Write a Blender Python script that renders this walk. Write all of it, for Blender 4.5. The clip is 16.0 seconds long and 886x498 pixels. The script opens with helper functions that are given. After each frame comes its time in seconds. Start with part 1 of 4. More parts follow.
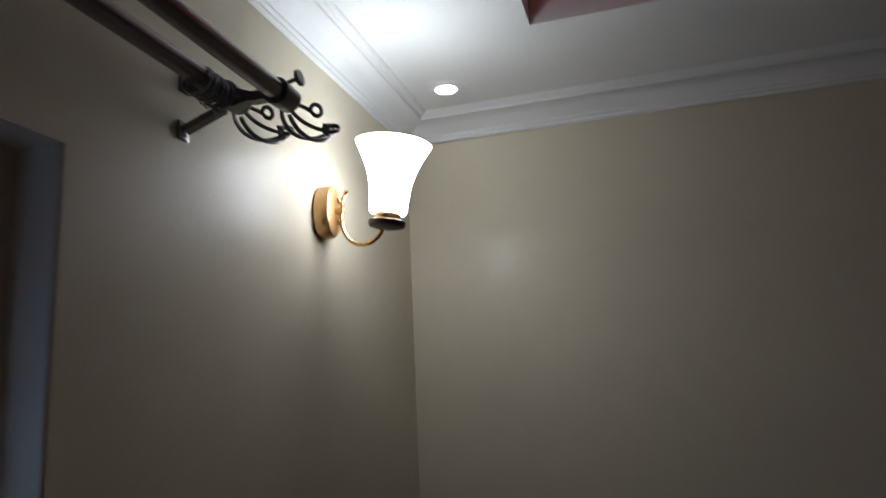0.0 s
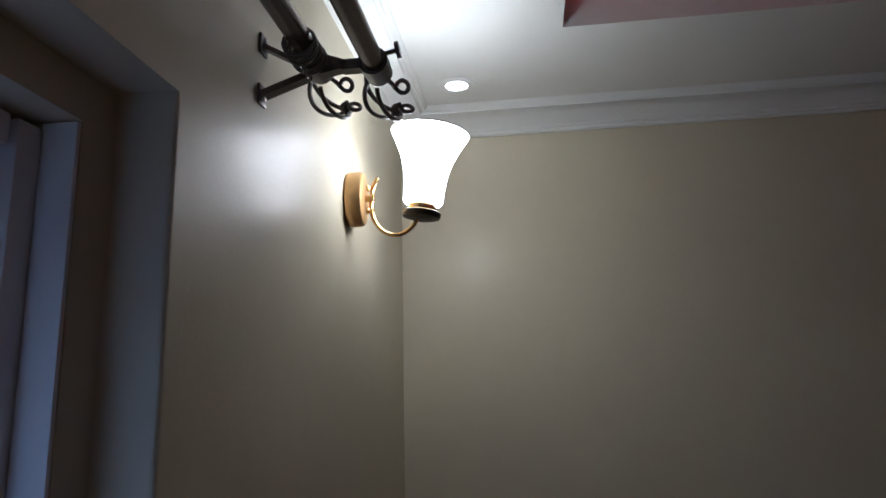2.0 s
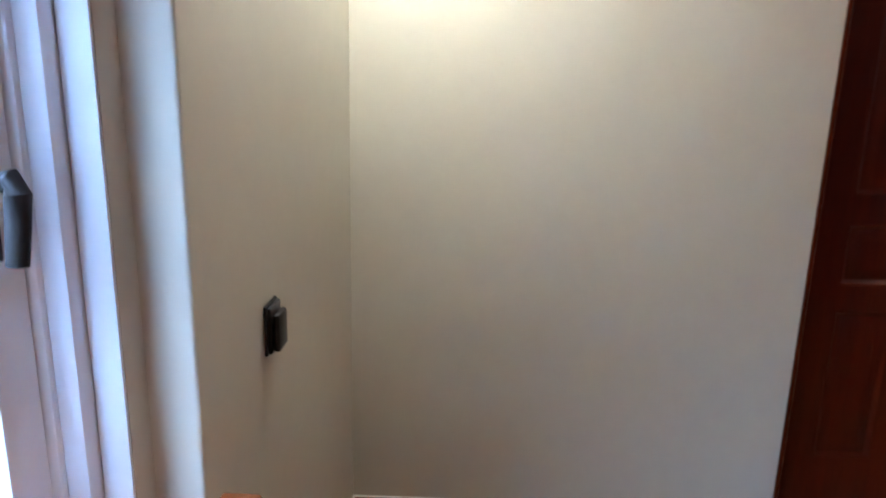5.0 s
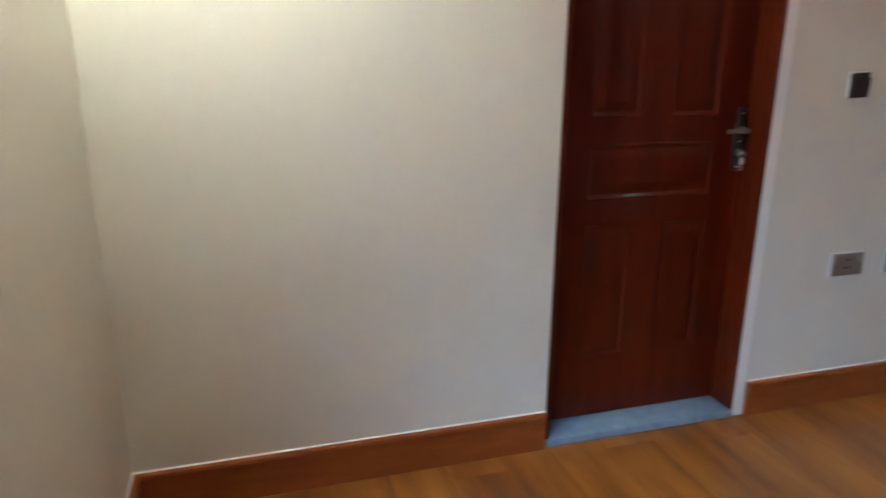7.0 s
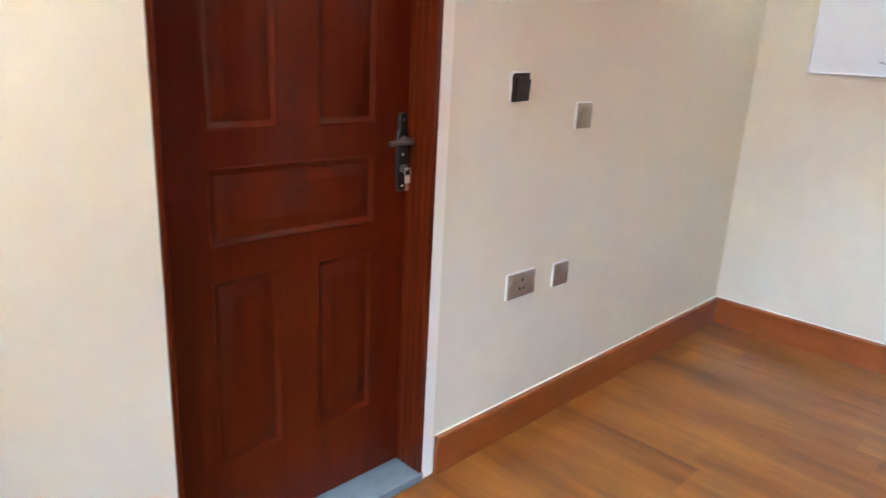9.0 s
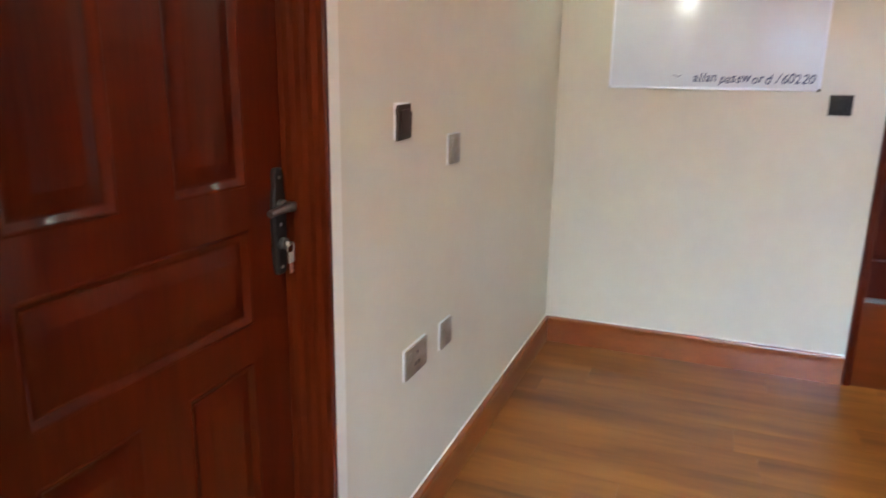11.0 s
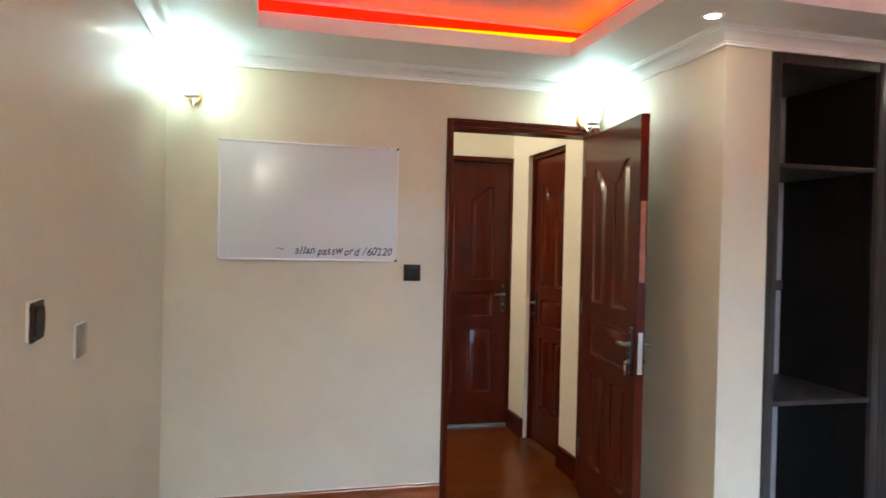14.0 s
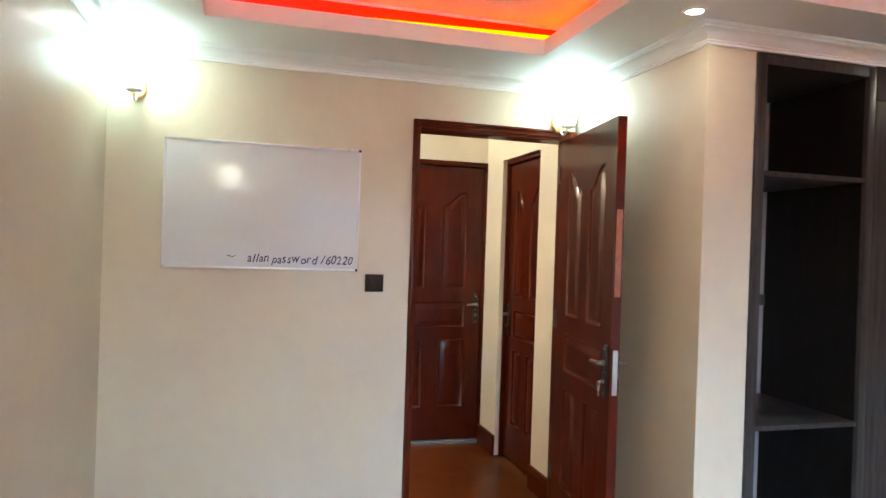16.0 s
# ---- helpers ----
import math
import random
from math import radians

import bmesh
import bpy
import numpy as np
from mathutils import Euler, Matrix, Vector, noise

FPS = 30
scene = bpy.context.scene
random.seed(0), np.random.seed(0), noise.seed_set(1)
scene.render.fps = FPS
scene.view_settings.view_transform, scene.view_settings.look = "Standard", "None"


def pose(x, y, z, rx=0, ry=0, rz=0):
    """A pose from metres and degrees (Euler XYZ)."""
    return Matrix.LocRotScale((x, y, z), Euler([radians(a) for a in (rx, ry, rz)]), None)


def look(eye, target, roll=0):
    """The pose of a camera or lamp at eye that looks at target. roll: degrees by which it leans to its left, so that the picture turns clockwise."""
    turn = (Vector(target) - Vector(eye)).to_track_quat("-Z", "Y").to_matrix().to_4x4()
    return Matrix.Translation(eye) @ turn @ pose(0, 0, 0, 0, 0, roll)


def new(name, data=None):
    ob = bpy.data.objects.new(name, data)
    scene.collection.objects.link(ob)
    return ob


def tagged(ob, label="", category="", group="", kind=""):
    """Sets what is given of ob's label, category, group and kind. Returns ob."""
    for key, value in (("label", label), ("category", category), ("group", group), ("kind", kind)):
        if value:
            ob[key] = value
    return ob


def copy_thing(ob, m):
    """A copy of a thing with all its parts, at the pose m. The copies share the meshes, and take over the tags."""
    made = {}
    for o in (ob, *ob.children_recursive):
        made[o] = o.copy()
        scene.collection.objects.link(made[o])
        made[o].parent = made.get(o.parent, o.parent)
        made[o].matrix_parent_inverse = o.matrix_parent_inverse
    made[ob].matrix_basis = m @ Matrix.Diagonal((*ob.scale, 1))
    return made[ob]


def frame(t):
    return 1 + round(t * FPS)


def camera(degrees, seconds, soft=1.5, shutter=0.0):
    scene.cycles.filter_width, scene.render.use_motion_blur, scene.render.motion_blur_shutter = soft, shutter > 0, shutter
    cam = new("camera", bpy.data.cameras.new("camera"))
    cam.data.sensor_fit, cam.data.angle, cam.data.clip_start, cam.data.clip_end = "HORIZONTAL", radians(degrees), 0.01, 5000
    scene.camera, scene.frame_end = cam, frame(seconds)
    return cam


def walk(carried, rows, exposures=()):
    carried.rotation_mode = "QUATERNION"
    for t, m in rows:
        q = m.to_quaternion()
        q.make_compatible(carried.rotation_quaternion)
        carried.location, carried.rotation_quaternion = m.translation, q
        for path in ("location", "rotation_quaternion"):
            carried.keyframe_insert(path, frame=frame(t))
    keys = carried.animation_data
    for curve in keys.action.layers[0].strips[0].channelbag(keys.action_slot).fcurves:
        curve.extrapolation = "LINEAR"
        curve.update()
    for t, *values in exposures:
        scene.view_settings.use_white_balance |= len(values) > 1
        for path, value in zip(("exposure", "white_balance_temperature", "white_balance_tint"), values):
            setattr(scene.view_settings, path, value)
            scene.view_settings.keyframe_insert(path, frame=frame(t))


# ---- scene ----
cam = camera(66.7, 16.0, 1.4, 0.6)
PATH = [
    (0, (0.588, -1.725, 1.635), (0.046, 0.163, 2.011), -2.7),
    (0.5, (0.43, -1.754, 1.641), (0.091, 0.167, 2.085), -2.4),
    (1, (0.363, -1.743, 1.632), (0.098, 0.193, 2.059), -1.3),
    (1.5, (0.341, -1.748, 1.622), (0.058, 0.19, 2.028), -1.6),
    (2, (0.331, -1.743, 1.62), (0.084, 0.202, 2.015), -1.3),
    (2.5, (0.336, -1.744, 1.612), (0.139, 0.222, 1.922), 0.5),
    (3, (0.358, -1.75, 1.591), (0.144, 0.235, 1.716), 0.6),
    (3.5, (0.376, -1.784, 1.557), (0.112, 0.198, 1.491), 0.0),
    (4, (0.316, -1.781, 1.468), (0.114, 0.187, 1.174), 0.4),
    (4.2, (0.309, -1.816, 1.465), (0.118, 0.142, 1.106), 1.1),
    (6.3, (0.307, -1.945, 1.321), (0.584, -0.03, 0.814), 0.1),
    (6.5, (0.32, -1.938, 1.325), (0.633, -0.032, 0.806), 0.3),
    (7, (0.381, -1.91, 1.33), (0.931, -0.068, 0.778), 0.4),
    (7.5, (0.469, -1.839, 1.313), (1.223, -0.062, 0.79), 2.4),
    (8, (0.599, -1.716, 1.332), (1.477, -0.006, 0.779), 2.9),
    (8.5, (0.714, -1.523, 1.328), (1.868, -0.003, 0.731), 4.4),
    (9, (0.785, -1.34, 1.329), (2.163, -0.001, 0.771), 3.0),
    (9.2, (0.813, -1.275, 1.321), (2.231, 0.017, 0.756), 2.9),
    (11.3, (0.922, -0.672, 1.348), (2.795, -0.11, 0.928), 2.6),
    (11.5, (0.902, -0.662, 1.363), (2.806, -0.176, 0.991), 3.8),
    (12, (0.835, -0.697, 1.383), (2.758, -0.23, 1.096), 2.9),
    (12.5, (0.839, -0.69, 1.422), (2.82, -0.447, 1.296), 3.9),
    (13, (0.843, -0.593, 1.424), (2.84, -0.672, 1.334), 1.2),
    (13.5, (0.832, -0.536, 1.434), (2.803, -0.869, 1.369), 1.6),
    (14, (0.804, -0.508, 1.436), (2.742, -1.001, 1.414), 1.3),
    (14.5, (0.796, -0.498, 1.451), (2.71, -1.079, 1.428), 1.2),
    (15, (0.825, -0.543, 1.447), (2.717, -1.191, 1.413), 0.9),
    (15.5, (0.913, -0.599, 1.445), (2.821, -1.2, 1.456), 0.6),
    (16, (0.998, -0.644, 1.456), (2.922, -1.189, 1.451), 1.9),
]
walk(cam, [(t, look(e, a, r)) for t, e, a, r in PATH],
     [(0, -2.40, 6300, 18), (1.5, -2.36, 6200, 18), (2.5, -2.02, 6300, 18), (3.0, -1.40, 6300, 18), (3.5, -0.68, 6200, 17), (4.2, 0.4, 6300, 16),
      (6.3, 0.92, 6100, 8), (7.0, 1.22, 6300, 8), (8.0, 1.78, 6500, 9), (8.5, 2.12, 6700, 9), (9.2, 2.3, 6900, 9), (11.3, 1.78, 7400, 8), (12.5, 1.42, 7500, 8), (13, 1.24, 7700, 8),
      (14, 1.42, 7900, 9), (16, 1.64, 7900, 9)])

# ---- world and large lights ----
world = bpy.data.worlds.new("sky")
scene.world = world
world.use_nodes = True
wn = world.node_tree.nodes
sky = wn.new("ShaderNodeTexSky")
sky.sky_type = 'NISHITA'
sky.sun_disc = False
sky.sun_elevation, sky.sun_rotation = radians(25), radians(90)
world.node_tree.links.new(sky.outputs[0], wn["Background"].inputs[0])
wn["Background"].inputs[1].default_value = 0.14
sun = new("sun", bpy.data.lights.new("sun", 'SUN'))
sun.data.energy, sun.data.angle, sun.data.color = 2.0, radians(2), (1.0, 0.93, 0.82)
sun.matrix_world = look((8, 0, 6), (0, 0, 2))


def lamp(name, kind, m, energy, color, size=0.1, size_y=None):
    ob = new(name, bpy.data.lights.new(name, kind))
    ob.data.energy, ob.data.color = energy, color
    if kind == 'AREA':
        ob.data.shape = 'RECTANGLE'
        ob.data.size, ob.data.size_y = size, size_y or size
    else:
        ob.data.shadow_soft_size = size
    ob.matrix_world = m
    return ob


DAY = (0.35, 0.58, 1.0)
day = lamp("window_daylight", 'AREA', look((-0.68, -2.05, 1.86), (0.0, -2.05, 1.06)), 75, DAY, 1.6, 0.95)
day.data.spread = radians(105)

# ---- materials ----
def mat(name, color, rough=0.5, metal=0.0, vary=0.06, scale=6.0, bump=0.0, bump_scale=60.0, stretch=(1, 1, 1), coat=0.0,
        second=None, spec=0.5, rough_vary=0.0, per_piece=0.0, coat_rough=0.12, uneven=0.0, uneven_scale=5.0, fine=0.35):
    m = bpy.data.materials.new(name)
    m.use_nodes = True
    nt = m.node_tree
    b = nt.nodes["Principled BSDF"]
    b.inputs["Roughness"].default_value = rough
    b.inputs["Metallic"].default_value = metal
    b.inputs["Coat Weight"].default_value = coat
    b.inputs["Coat Roughness"].default_value = coat_rough
    b.inputs["Specular IOR Level"].default_value = spec
    tc = nt.nodes.new("ShaderNodeTexCoord")
    mp = nt.nodes.new("ShaderNodeMapping")
    mp.inputs["Scale"].default_value = stretch
    nt.links.new(tc.outputs["Object"], mp.inputs[0])
    n1 = nt.nodes.new("ShaderNodeTexNoise")
    n1.inputs["Scale"].default_value, n1.inputs["Detail"].default_value = scale, 6
    n2 = nt.nodes.new("ShaderNodeTexNoise")
    n2.inputs["Scale"].default_value, n2.inputs["Detail"].default_value = scale * 7, 4
    vec = mp.outputs[0]
    if per_piece:
        oi = nt.nodes.new("ShaderNodeObjectInfo")
        add = nt.nodes.new("ShaderNodeVectorMath")
        mul = nt.nodes.new("ShaderNodeMath")
        mul.operation = 'MULTIPLY'
        mul.inputs[1].default_value = 37.0
        nt.links.new(oi.outputs["Random"], mul.inputs[0])
        nt.links.new(vec, add.inputs[0])
        nt.links.new(mul.outputs[0], add.inputs[1])
        vec = add.outputs[0]
    nt.links.new(vec, n1.inputs["Vector"])
    nt.links.new(vec, n2.inputs["Vector"])
    mix = nt.nodes.new("ShaderNodeMath")
    mix.operation = 'MULTIPLY_ADD'
    mix.inputs[1].default_value, mix.inputs[2].default_value = fine, 0.0
    nt.links.new(n2.outputs["Fac"], mix.inputs[0])
    add2 = nt.nodes.new("ShaderNodeMath")
    add2.operation = 'MULTIPLY_ADD'
    add2.inputs[1].default_value = 1.0 - fine
    nt.links.new(n1.outputs["Fac"], add2.inputs[0])
    nt.links.new(mix.outputs[0], add2.inputs[2])
    fac = add2.outputs[0]
    if per_piece:
        pm = nt.nodes.new("ShaderNodeMath")
        pm.operation = 'MULTIPLY_ADD'
        pm.inputs[1].default_value, pm.inputs[2].default_value = per_piece, -per_piece / 2
        nt.links.new(oi.outputs["Random"], pm.inputs[0])
        pa = nt.nodes.new("ShaderNodeMath")
        nt.links.new(pm.outputs[0], pa.inputs[0])
        nt.links.new(fac, pa.inputs[1])
        fac = pa.outputs[0]
    ramp = nt.nodes.new("ShaderNodeValToRGB")
    ramp.color_ramp.elements[0].position, ramp.color_ramp.elements[1].position = 0.32, 0.68
    c2 = second or [min(1, c * (1 + vary)) for c in color]
    c1 = [c * (1 - vary) for c in color]
    ramp.color_ramp.elements[0].color = (*c1, 1)
    ramp.color_ramp.elements[1].color = (*c2, 1)
    nt.links.new(fac, ramp.inputs[0])
    nt.links.new(ramp.outputs[0], b.inputs["Base Color"])
    if rough_vary:
        rr = nt.nodes.new("ShaderNodeMapRange")
        rr.inputs["To Min"].default_value, rr.inputs["To Max"].default_value = rough - rough_vary, rough + rough_vary
        nt.links.new(n1.outputs["Fac"], rr.inputs[0])
        nt.links.new(rr.outputs[0], b.inputs["Roughness"])
    if bump:
        n3 = nt.nodes.new("ShaderNodeTexNoise")
        n3.inputs["Scale"].default_value, n3.inputs["Detail"].default_value = bump_scale, 3
        nt.links.new(vec, n3.inputs["Vector"])
        bp = nt.nodes.new("ShaderNodeBump")
        bp.inputs["Strength"].default_value, bp.inputs["Distance"].default_value = bump, 0.004
        nt.links.new(n3.outputs["Fac"], bp.inputs["Height"])
        nt.links.new(bp.outputs[0], b.inputs["Normal"])
        nt.links.new(bp.outputs[0], b.inputs["Coat Normal"])
        if uneven:
            n4 = nt.nodes.new("ShaderNodeTexNoise")
            n4.inputs["Scale"].default_value, n4.inputs["Detail"].default_value = uneven_scale, 2
            nt.links.new(vec, n4.inputs["Vector"])
            b2 = nt.nodes.new("ShaderNodeBump")
            b2.inputs["Strength"].default_value, b2.inputs["Distance"].default_value = uneven, 0.02
            nt.links.new(n4.outputs["Fac"], b2.inputs["Height"])
            nt.links.new(b2.outputs[0], bp.inputs["Normal"])
    return m


def glow(name, color, strength):
    m = bpy.data.materials.new(name)
    m.use_nodes = True
    b = m.node_tree.nodes["Principled BSDF"]
    b.inputs["Base Color"].default_value = (*[0.8 * c for c in color], 1)
    b.inputs["Emission Color"].default_value = (*color, 1)
    b.inputs["Emission Strength"].default_value = strength
    return m


M_WALL = mat("cream_gloss_paint", (0.60, 0.54, 0.41), 0.48, vary=0.035, scale=2.5, bump=0.10, bump_scale=120, spec=0.32, coat=0.12, coat_rough=0.16, uneven=0.08, uneven_scale=3.5)
M_PLASTER = mat("pale_plaster", (0.70, 0.655, 0.55), 0.5, vary=0.05, scale=5, bump=0.1)
M_HALL = mat("pale_hall_paint", (0.80, 0.77, 0.68), 0.4, vary=0.03, scale=2.5, bump=0.08, bump_scale=30)
M_CEIL = mat("white_ceiling_paint", (0.80, 0.80, 0.77), 0.55, vary=0.02, scale=3, bump=0.05, bump_scale=40)
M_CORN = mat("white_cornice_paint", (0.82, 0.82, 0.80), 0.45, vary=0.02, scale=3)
M_DOOR = mat("mahogany_varnish", (0.060, 0.0047, 0.0008), 0.32, vary=0.14, scale=4, stretch=(5, 5, 0.4), bump=0.03, bump_scale=22, coat=0.30, coat_rough=0.10,
             second=(0.088, 0.0086, 0.0013), spec=0.15, uneven=0.05, uneven_scale=1.5)
M_FRAME = mat("dark_mahogany_frame", (0.062, 0.0072, 0.0015), 0.30, vary=0.14, scale=5, stretch=(7, 7, 0.6), bump=0.03, bump_scale=30, coat=0.2, coat_rough=0.12, spec=0.12,
              second=(0.095, 0.0120, 0.0024))
M_FLOOR = mat("laminate_plank", (0.125, 0.030, 0.0042), 0.34, vary=0.05, scale=1.5, stretch=(6.0, 0.8, 1), bump=0.015, bump_scale=20, coat=0.15, coat_rough=0.2,
              second=(0.32, 0.108, 0.0165), per_piece=0.05, fine=0.15)
M_GAP = mat("floor_joint", (0.14, 0.045, 0.010), 0.6)
M_BASE = mat("baseboard_wood", (0.21, 0.043, 0.007), 0.30, vary=0.12, scale=3, stretch=(2, 2, 8), bump=0.03, bump_scale=25, coat=0.3, coat_rough=0.18,
             second=(0.27, 0.062, 0.010))
M_SILL = mat("sill_wood", (0.30, 0.085, 0.030), 0.25, vary=0.35, scale=5, stretch=(12, 1, 4), coat=0.4, second=(0.42, 0.16, 0.06))
M_STONE = mat("threshold_stone", (0.17, 0.225, 0.26), 0.45, vary=0.25, scale=14, bump=0.1)
M_BLACK = mat("black_plastic", (0.014, 0.011, 0.009), 0.5, vary=0.2, spec=0.25)
M_SWITCH = mat("brown_black_plastic", (0.024, 0.014, 0.010), 0.45, vary=0.3, scale=25, spec=0.25)
M_IRON = mat("black_lacquered_metal", (0.13, 0.12, 0.115), 0.32, metal=0.5, vary=0.3, scale=20)
M_HANDLE = mat("black_handle_metal", (0.020, 0.016, 0.014), 0.28, metal=0.3, vary=0.3, scale=20)
M_ROD = mat("dark_rod_metal", (0.23, 0.205, 0.20), 0.27, metal=0.75, vary=0.2, scale=20, stretch=(6, 0.4, 6))
M_BRASS = mat("gilt_brass", (0.80, 0.52, 0.24), 0.22, metal=1.0, vary=0.1, scale=20)
M_PLATEGOLD = mat("gold_lacquer", (0.72, 0.44, 0.20), 0.28, metal=0.6, vary=0.06, scale=20)
M_CUP = mat("bronze_cup", (0.05, 0.04, 0.03), 0.4, metal=0.5, vary=0.2)
M_LEVER = mat("worn_dark_chrome", (0.26, 0.25, 0.24), 0.3, metal=0.9, vary=0.2, scale=30)
M_KEY = mat("pale_key_tag", (0.50, 0.44, 0.36), 0.4, metal=0.3, vary=0.1)
M_STEEL = mat("brushed_steel", (0.55, 0.54, 0.52), 0.35, metal=1.0, vary=0.1, scale=30)
M_BOARD = mat("whiteboard_enamel", (0.62, 0.645, 0.66), 0.10, vary=0.02, scale=4, spec=0.12, bump=0.02, bump_scale=2.0)
M_ALU = mat("aluminium_trim", (0.70, 0.71, 0.74), 0.35, metal=0.5, vary=0.05)
M_INK = mat("blue_marker_ink", (0.018, 0.028, 0.11), 0.5)
M_PLATE = mat("bronze_grey_plate", (0.30, 0.245, 0.19), 0.35, metal=0.5, vary=0.12, scale=30)
M_PLATEB = mat("pale_box_edge", (0.70, 0.69, 0.66), 0.4)
M_WARD = mat("dark_grey_woodgrain", (0.024, 0.0225, 0.022), 0.40, vary=0.35, scale=5, stretch=(10, 10, 0.6), bump=0.05, second=(0.056, 0.052, 0.050), spec=0.3)
M_WARDIN = mat("inner_shade_black", (0.007, 0.0062, 0.006), 0.6, spec=0.12, vary=0.3, scale=5, stretch=(8, 8, 0.6))
M_WARDBACK = mat("grey_back_panel", (0.28, 0.27, 0.28), 0.5, vary=0.08)
M_UPVC = mat("white_window_frame", (0.82, 0.84, 0.86), 0.32, vary=0.03)
M_LABEL = mat("torn_paper", (0.36, 0.13, 0.08), 0.6, vary=0.3, scale=25)
M_GROUND = mat("ground_earth", (0.16, 0.17, 0.10), 0.9, vary=0.4, scale=0.6)
M_TILEH = mat("hall_plank_dark_red", (0.100, 0.019, 0.003), 0.28, vary=0.16, scale=2.4, stretch=(3.6, 0.9, 1), bump=0.02, bump_scale=20, spec=0.3, second=(0.145, 0.030, 0.005), per_piece=0.1, coat=0.2)
M_SHADE = glow("lit_white_glass_shade", (0.90, 0.98, 1.0), 80.0)
M_SHADE_B = glow("lit_cool_glass_shade", (0.54, 0.86, 1.0), 8.8)
M_RIM = mat("glass_rim", (0.45, 0.46, 0.46), 0.3)
M_LED = glow("led_diffuser", (0.90, 1.0, 1.0), 75.0)
M_STRIP = glow("amber_led_core", (1.0, 0.33, 0.001), 1.15)
M_STRIPD = glow("red_strip_glow", (1.0, 0.006, 0.003), 1.2)
M_STRIPN = glow("bright_red_strip_glow", (1.0, 0.030, 0.018), 2.6)
M_GLASS = bpy.data.materials.new("window_glass")
M_GLASS.use_nodes = True
gb = M_GLASS.node_tree.nodes["Principled BSDF"]
gb.inputs["Transmission Weight"].default_value, gb.inputs["Roughness"].default_value = 1.0, 0.02
gb.inputs["Base Color"].default_value = (0.95, 0.98, 1.0, 1)

# ---- mesh helpers ----
def mesh_from(name, bm, material):
    me = bpy.data.meshes.new(name)
    bmesh.ops.recalc_face_normals(bm, faces=bm.faces)
    bm.to_mesh(me)
    bm.free()
    me.materials.append(material)
    return me


def smooth(ob, angle=35):
    for p in ob.data.polygons:
        p.use_smooth = True
    ob.data.set_sharp_from_angle(angle=radians(angle))
    return ob


def part(name, bm, material, parent=None, label="", soft=True):
    ob = new(name, mesh_from(name, bm, material))
    if parent:
        ob.parent = parent
    if label:
        tagged(ob, label)
    if soft:
        smooth(ob)
    return ob


def thing(name, label, category, group="", m=None):
    ob = new(name)
    ob.empty_display_size = 0.05
    if m:
        ob.matrix_basis = m
    return tagged(ob, label, category, group)


def setting(name, bm, material, label, category):
    return tagged(part(name, bm, material, None, "", False), label, category, "", "structure")


def add_box(bm, x0, x1, y0, y1, z0, z1, bevel=0.0, seg=2):
    r = bmesh.ops.create_cube(bm, size=1.0)
    vs = r["verts"]
    for v in vs:
        v.co = Vector((x0 + (v.co.x + 0.5) * (x1 - x0), y0 + (v.co.y + 0.5) * (y1 - y0), z0 + (v.co.z + 0.5) * (z1 - z0)))
    if bevel:
        es = list({e for v in vs for e in v.link_edges})
        bmesh.ops.bevel(bm, geom=es, offset=bevel, segments=seg, affect='EDGES', profile=0.5)
    return bm


def box(x0, x1, y0, y1, z0, z1, bevel=0.0, seg=2):
    return add_box(bmesh.new(), x0, x1, y0, y1, z0, z1, bevel, seg)


def add_lathe(bm, prof, n=32, m=None):
    """Revolve (radius, z) pairs about z."""
    rings = []
    m = m or Matrix()
    for r, z in prof:
        if r < 1e-6:
            rings.append([bm.verts.new(m @ Vector((0, 0, z)))])
        else:
            rings.append([bm.verts.new(m @ Vector((r * math.cos(2 * math.pi * i / n), r * math.sin(2 * math.pi * i / n), z))) for i in range(n)])
    for a, b in zip(rings, rings[1:]):
        for i in range(n):
            j = (i + 1) % n
            if len(a) == 1 and len(b) == 1:
                continue
            if len(a) == 1:
                bm.faces.new((a[0], b[i], b[j]))
            elif len(b) == 1:
                bm.faces.new((a[i], b[0], a[j]))
            else:
                bm.faces.new((a[i], b[i], b[j], a[j]))
    return bm


def add_tube(bm, pts, r, n=10, closed=False):
    """A round tube along points."""
    pts = [Vector(p) for p in pts]
    rings = []
    k = len(pts)
    up = Vector((0.13, 0.31, 0.94))
    for i, p in enumerate(pts):
        a = pts[(i - 1) % k] if closed or i > 0 else p
        b = pts[(i + 1) % k] if closed or i < k - 1 else p
        d = (b - a).normalized()
        u = d.cross(up)
        if u.length < 1e-3:
            u = d.cross(Vector((1, 0, 0)))
        u.normalize()
        v = d.cross(u)
        rr = r(i / (k - 1)) if callable(r) else r
        rings.append([bm.verts.new(p + rr * (u * math.cos(2 * math.pi * j / n) + v * math.sin(2 * math.pi * j / n))) for j in range(n)])
    pairs = list(zip(rings, rings[1:])) + ([(rings[-1], rings[0])] if closed else [])
    for a, b in pairs:
        for j in range(n):
            bm.faces.new((a[j], a[(j + 1) % n], b[(j + 1) % n], b[j]))
    if not closed:
        bm.faces.new(rings[0])
        bm.faces.new(rings[-1])
    return bm


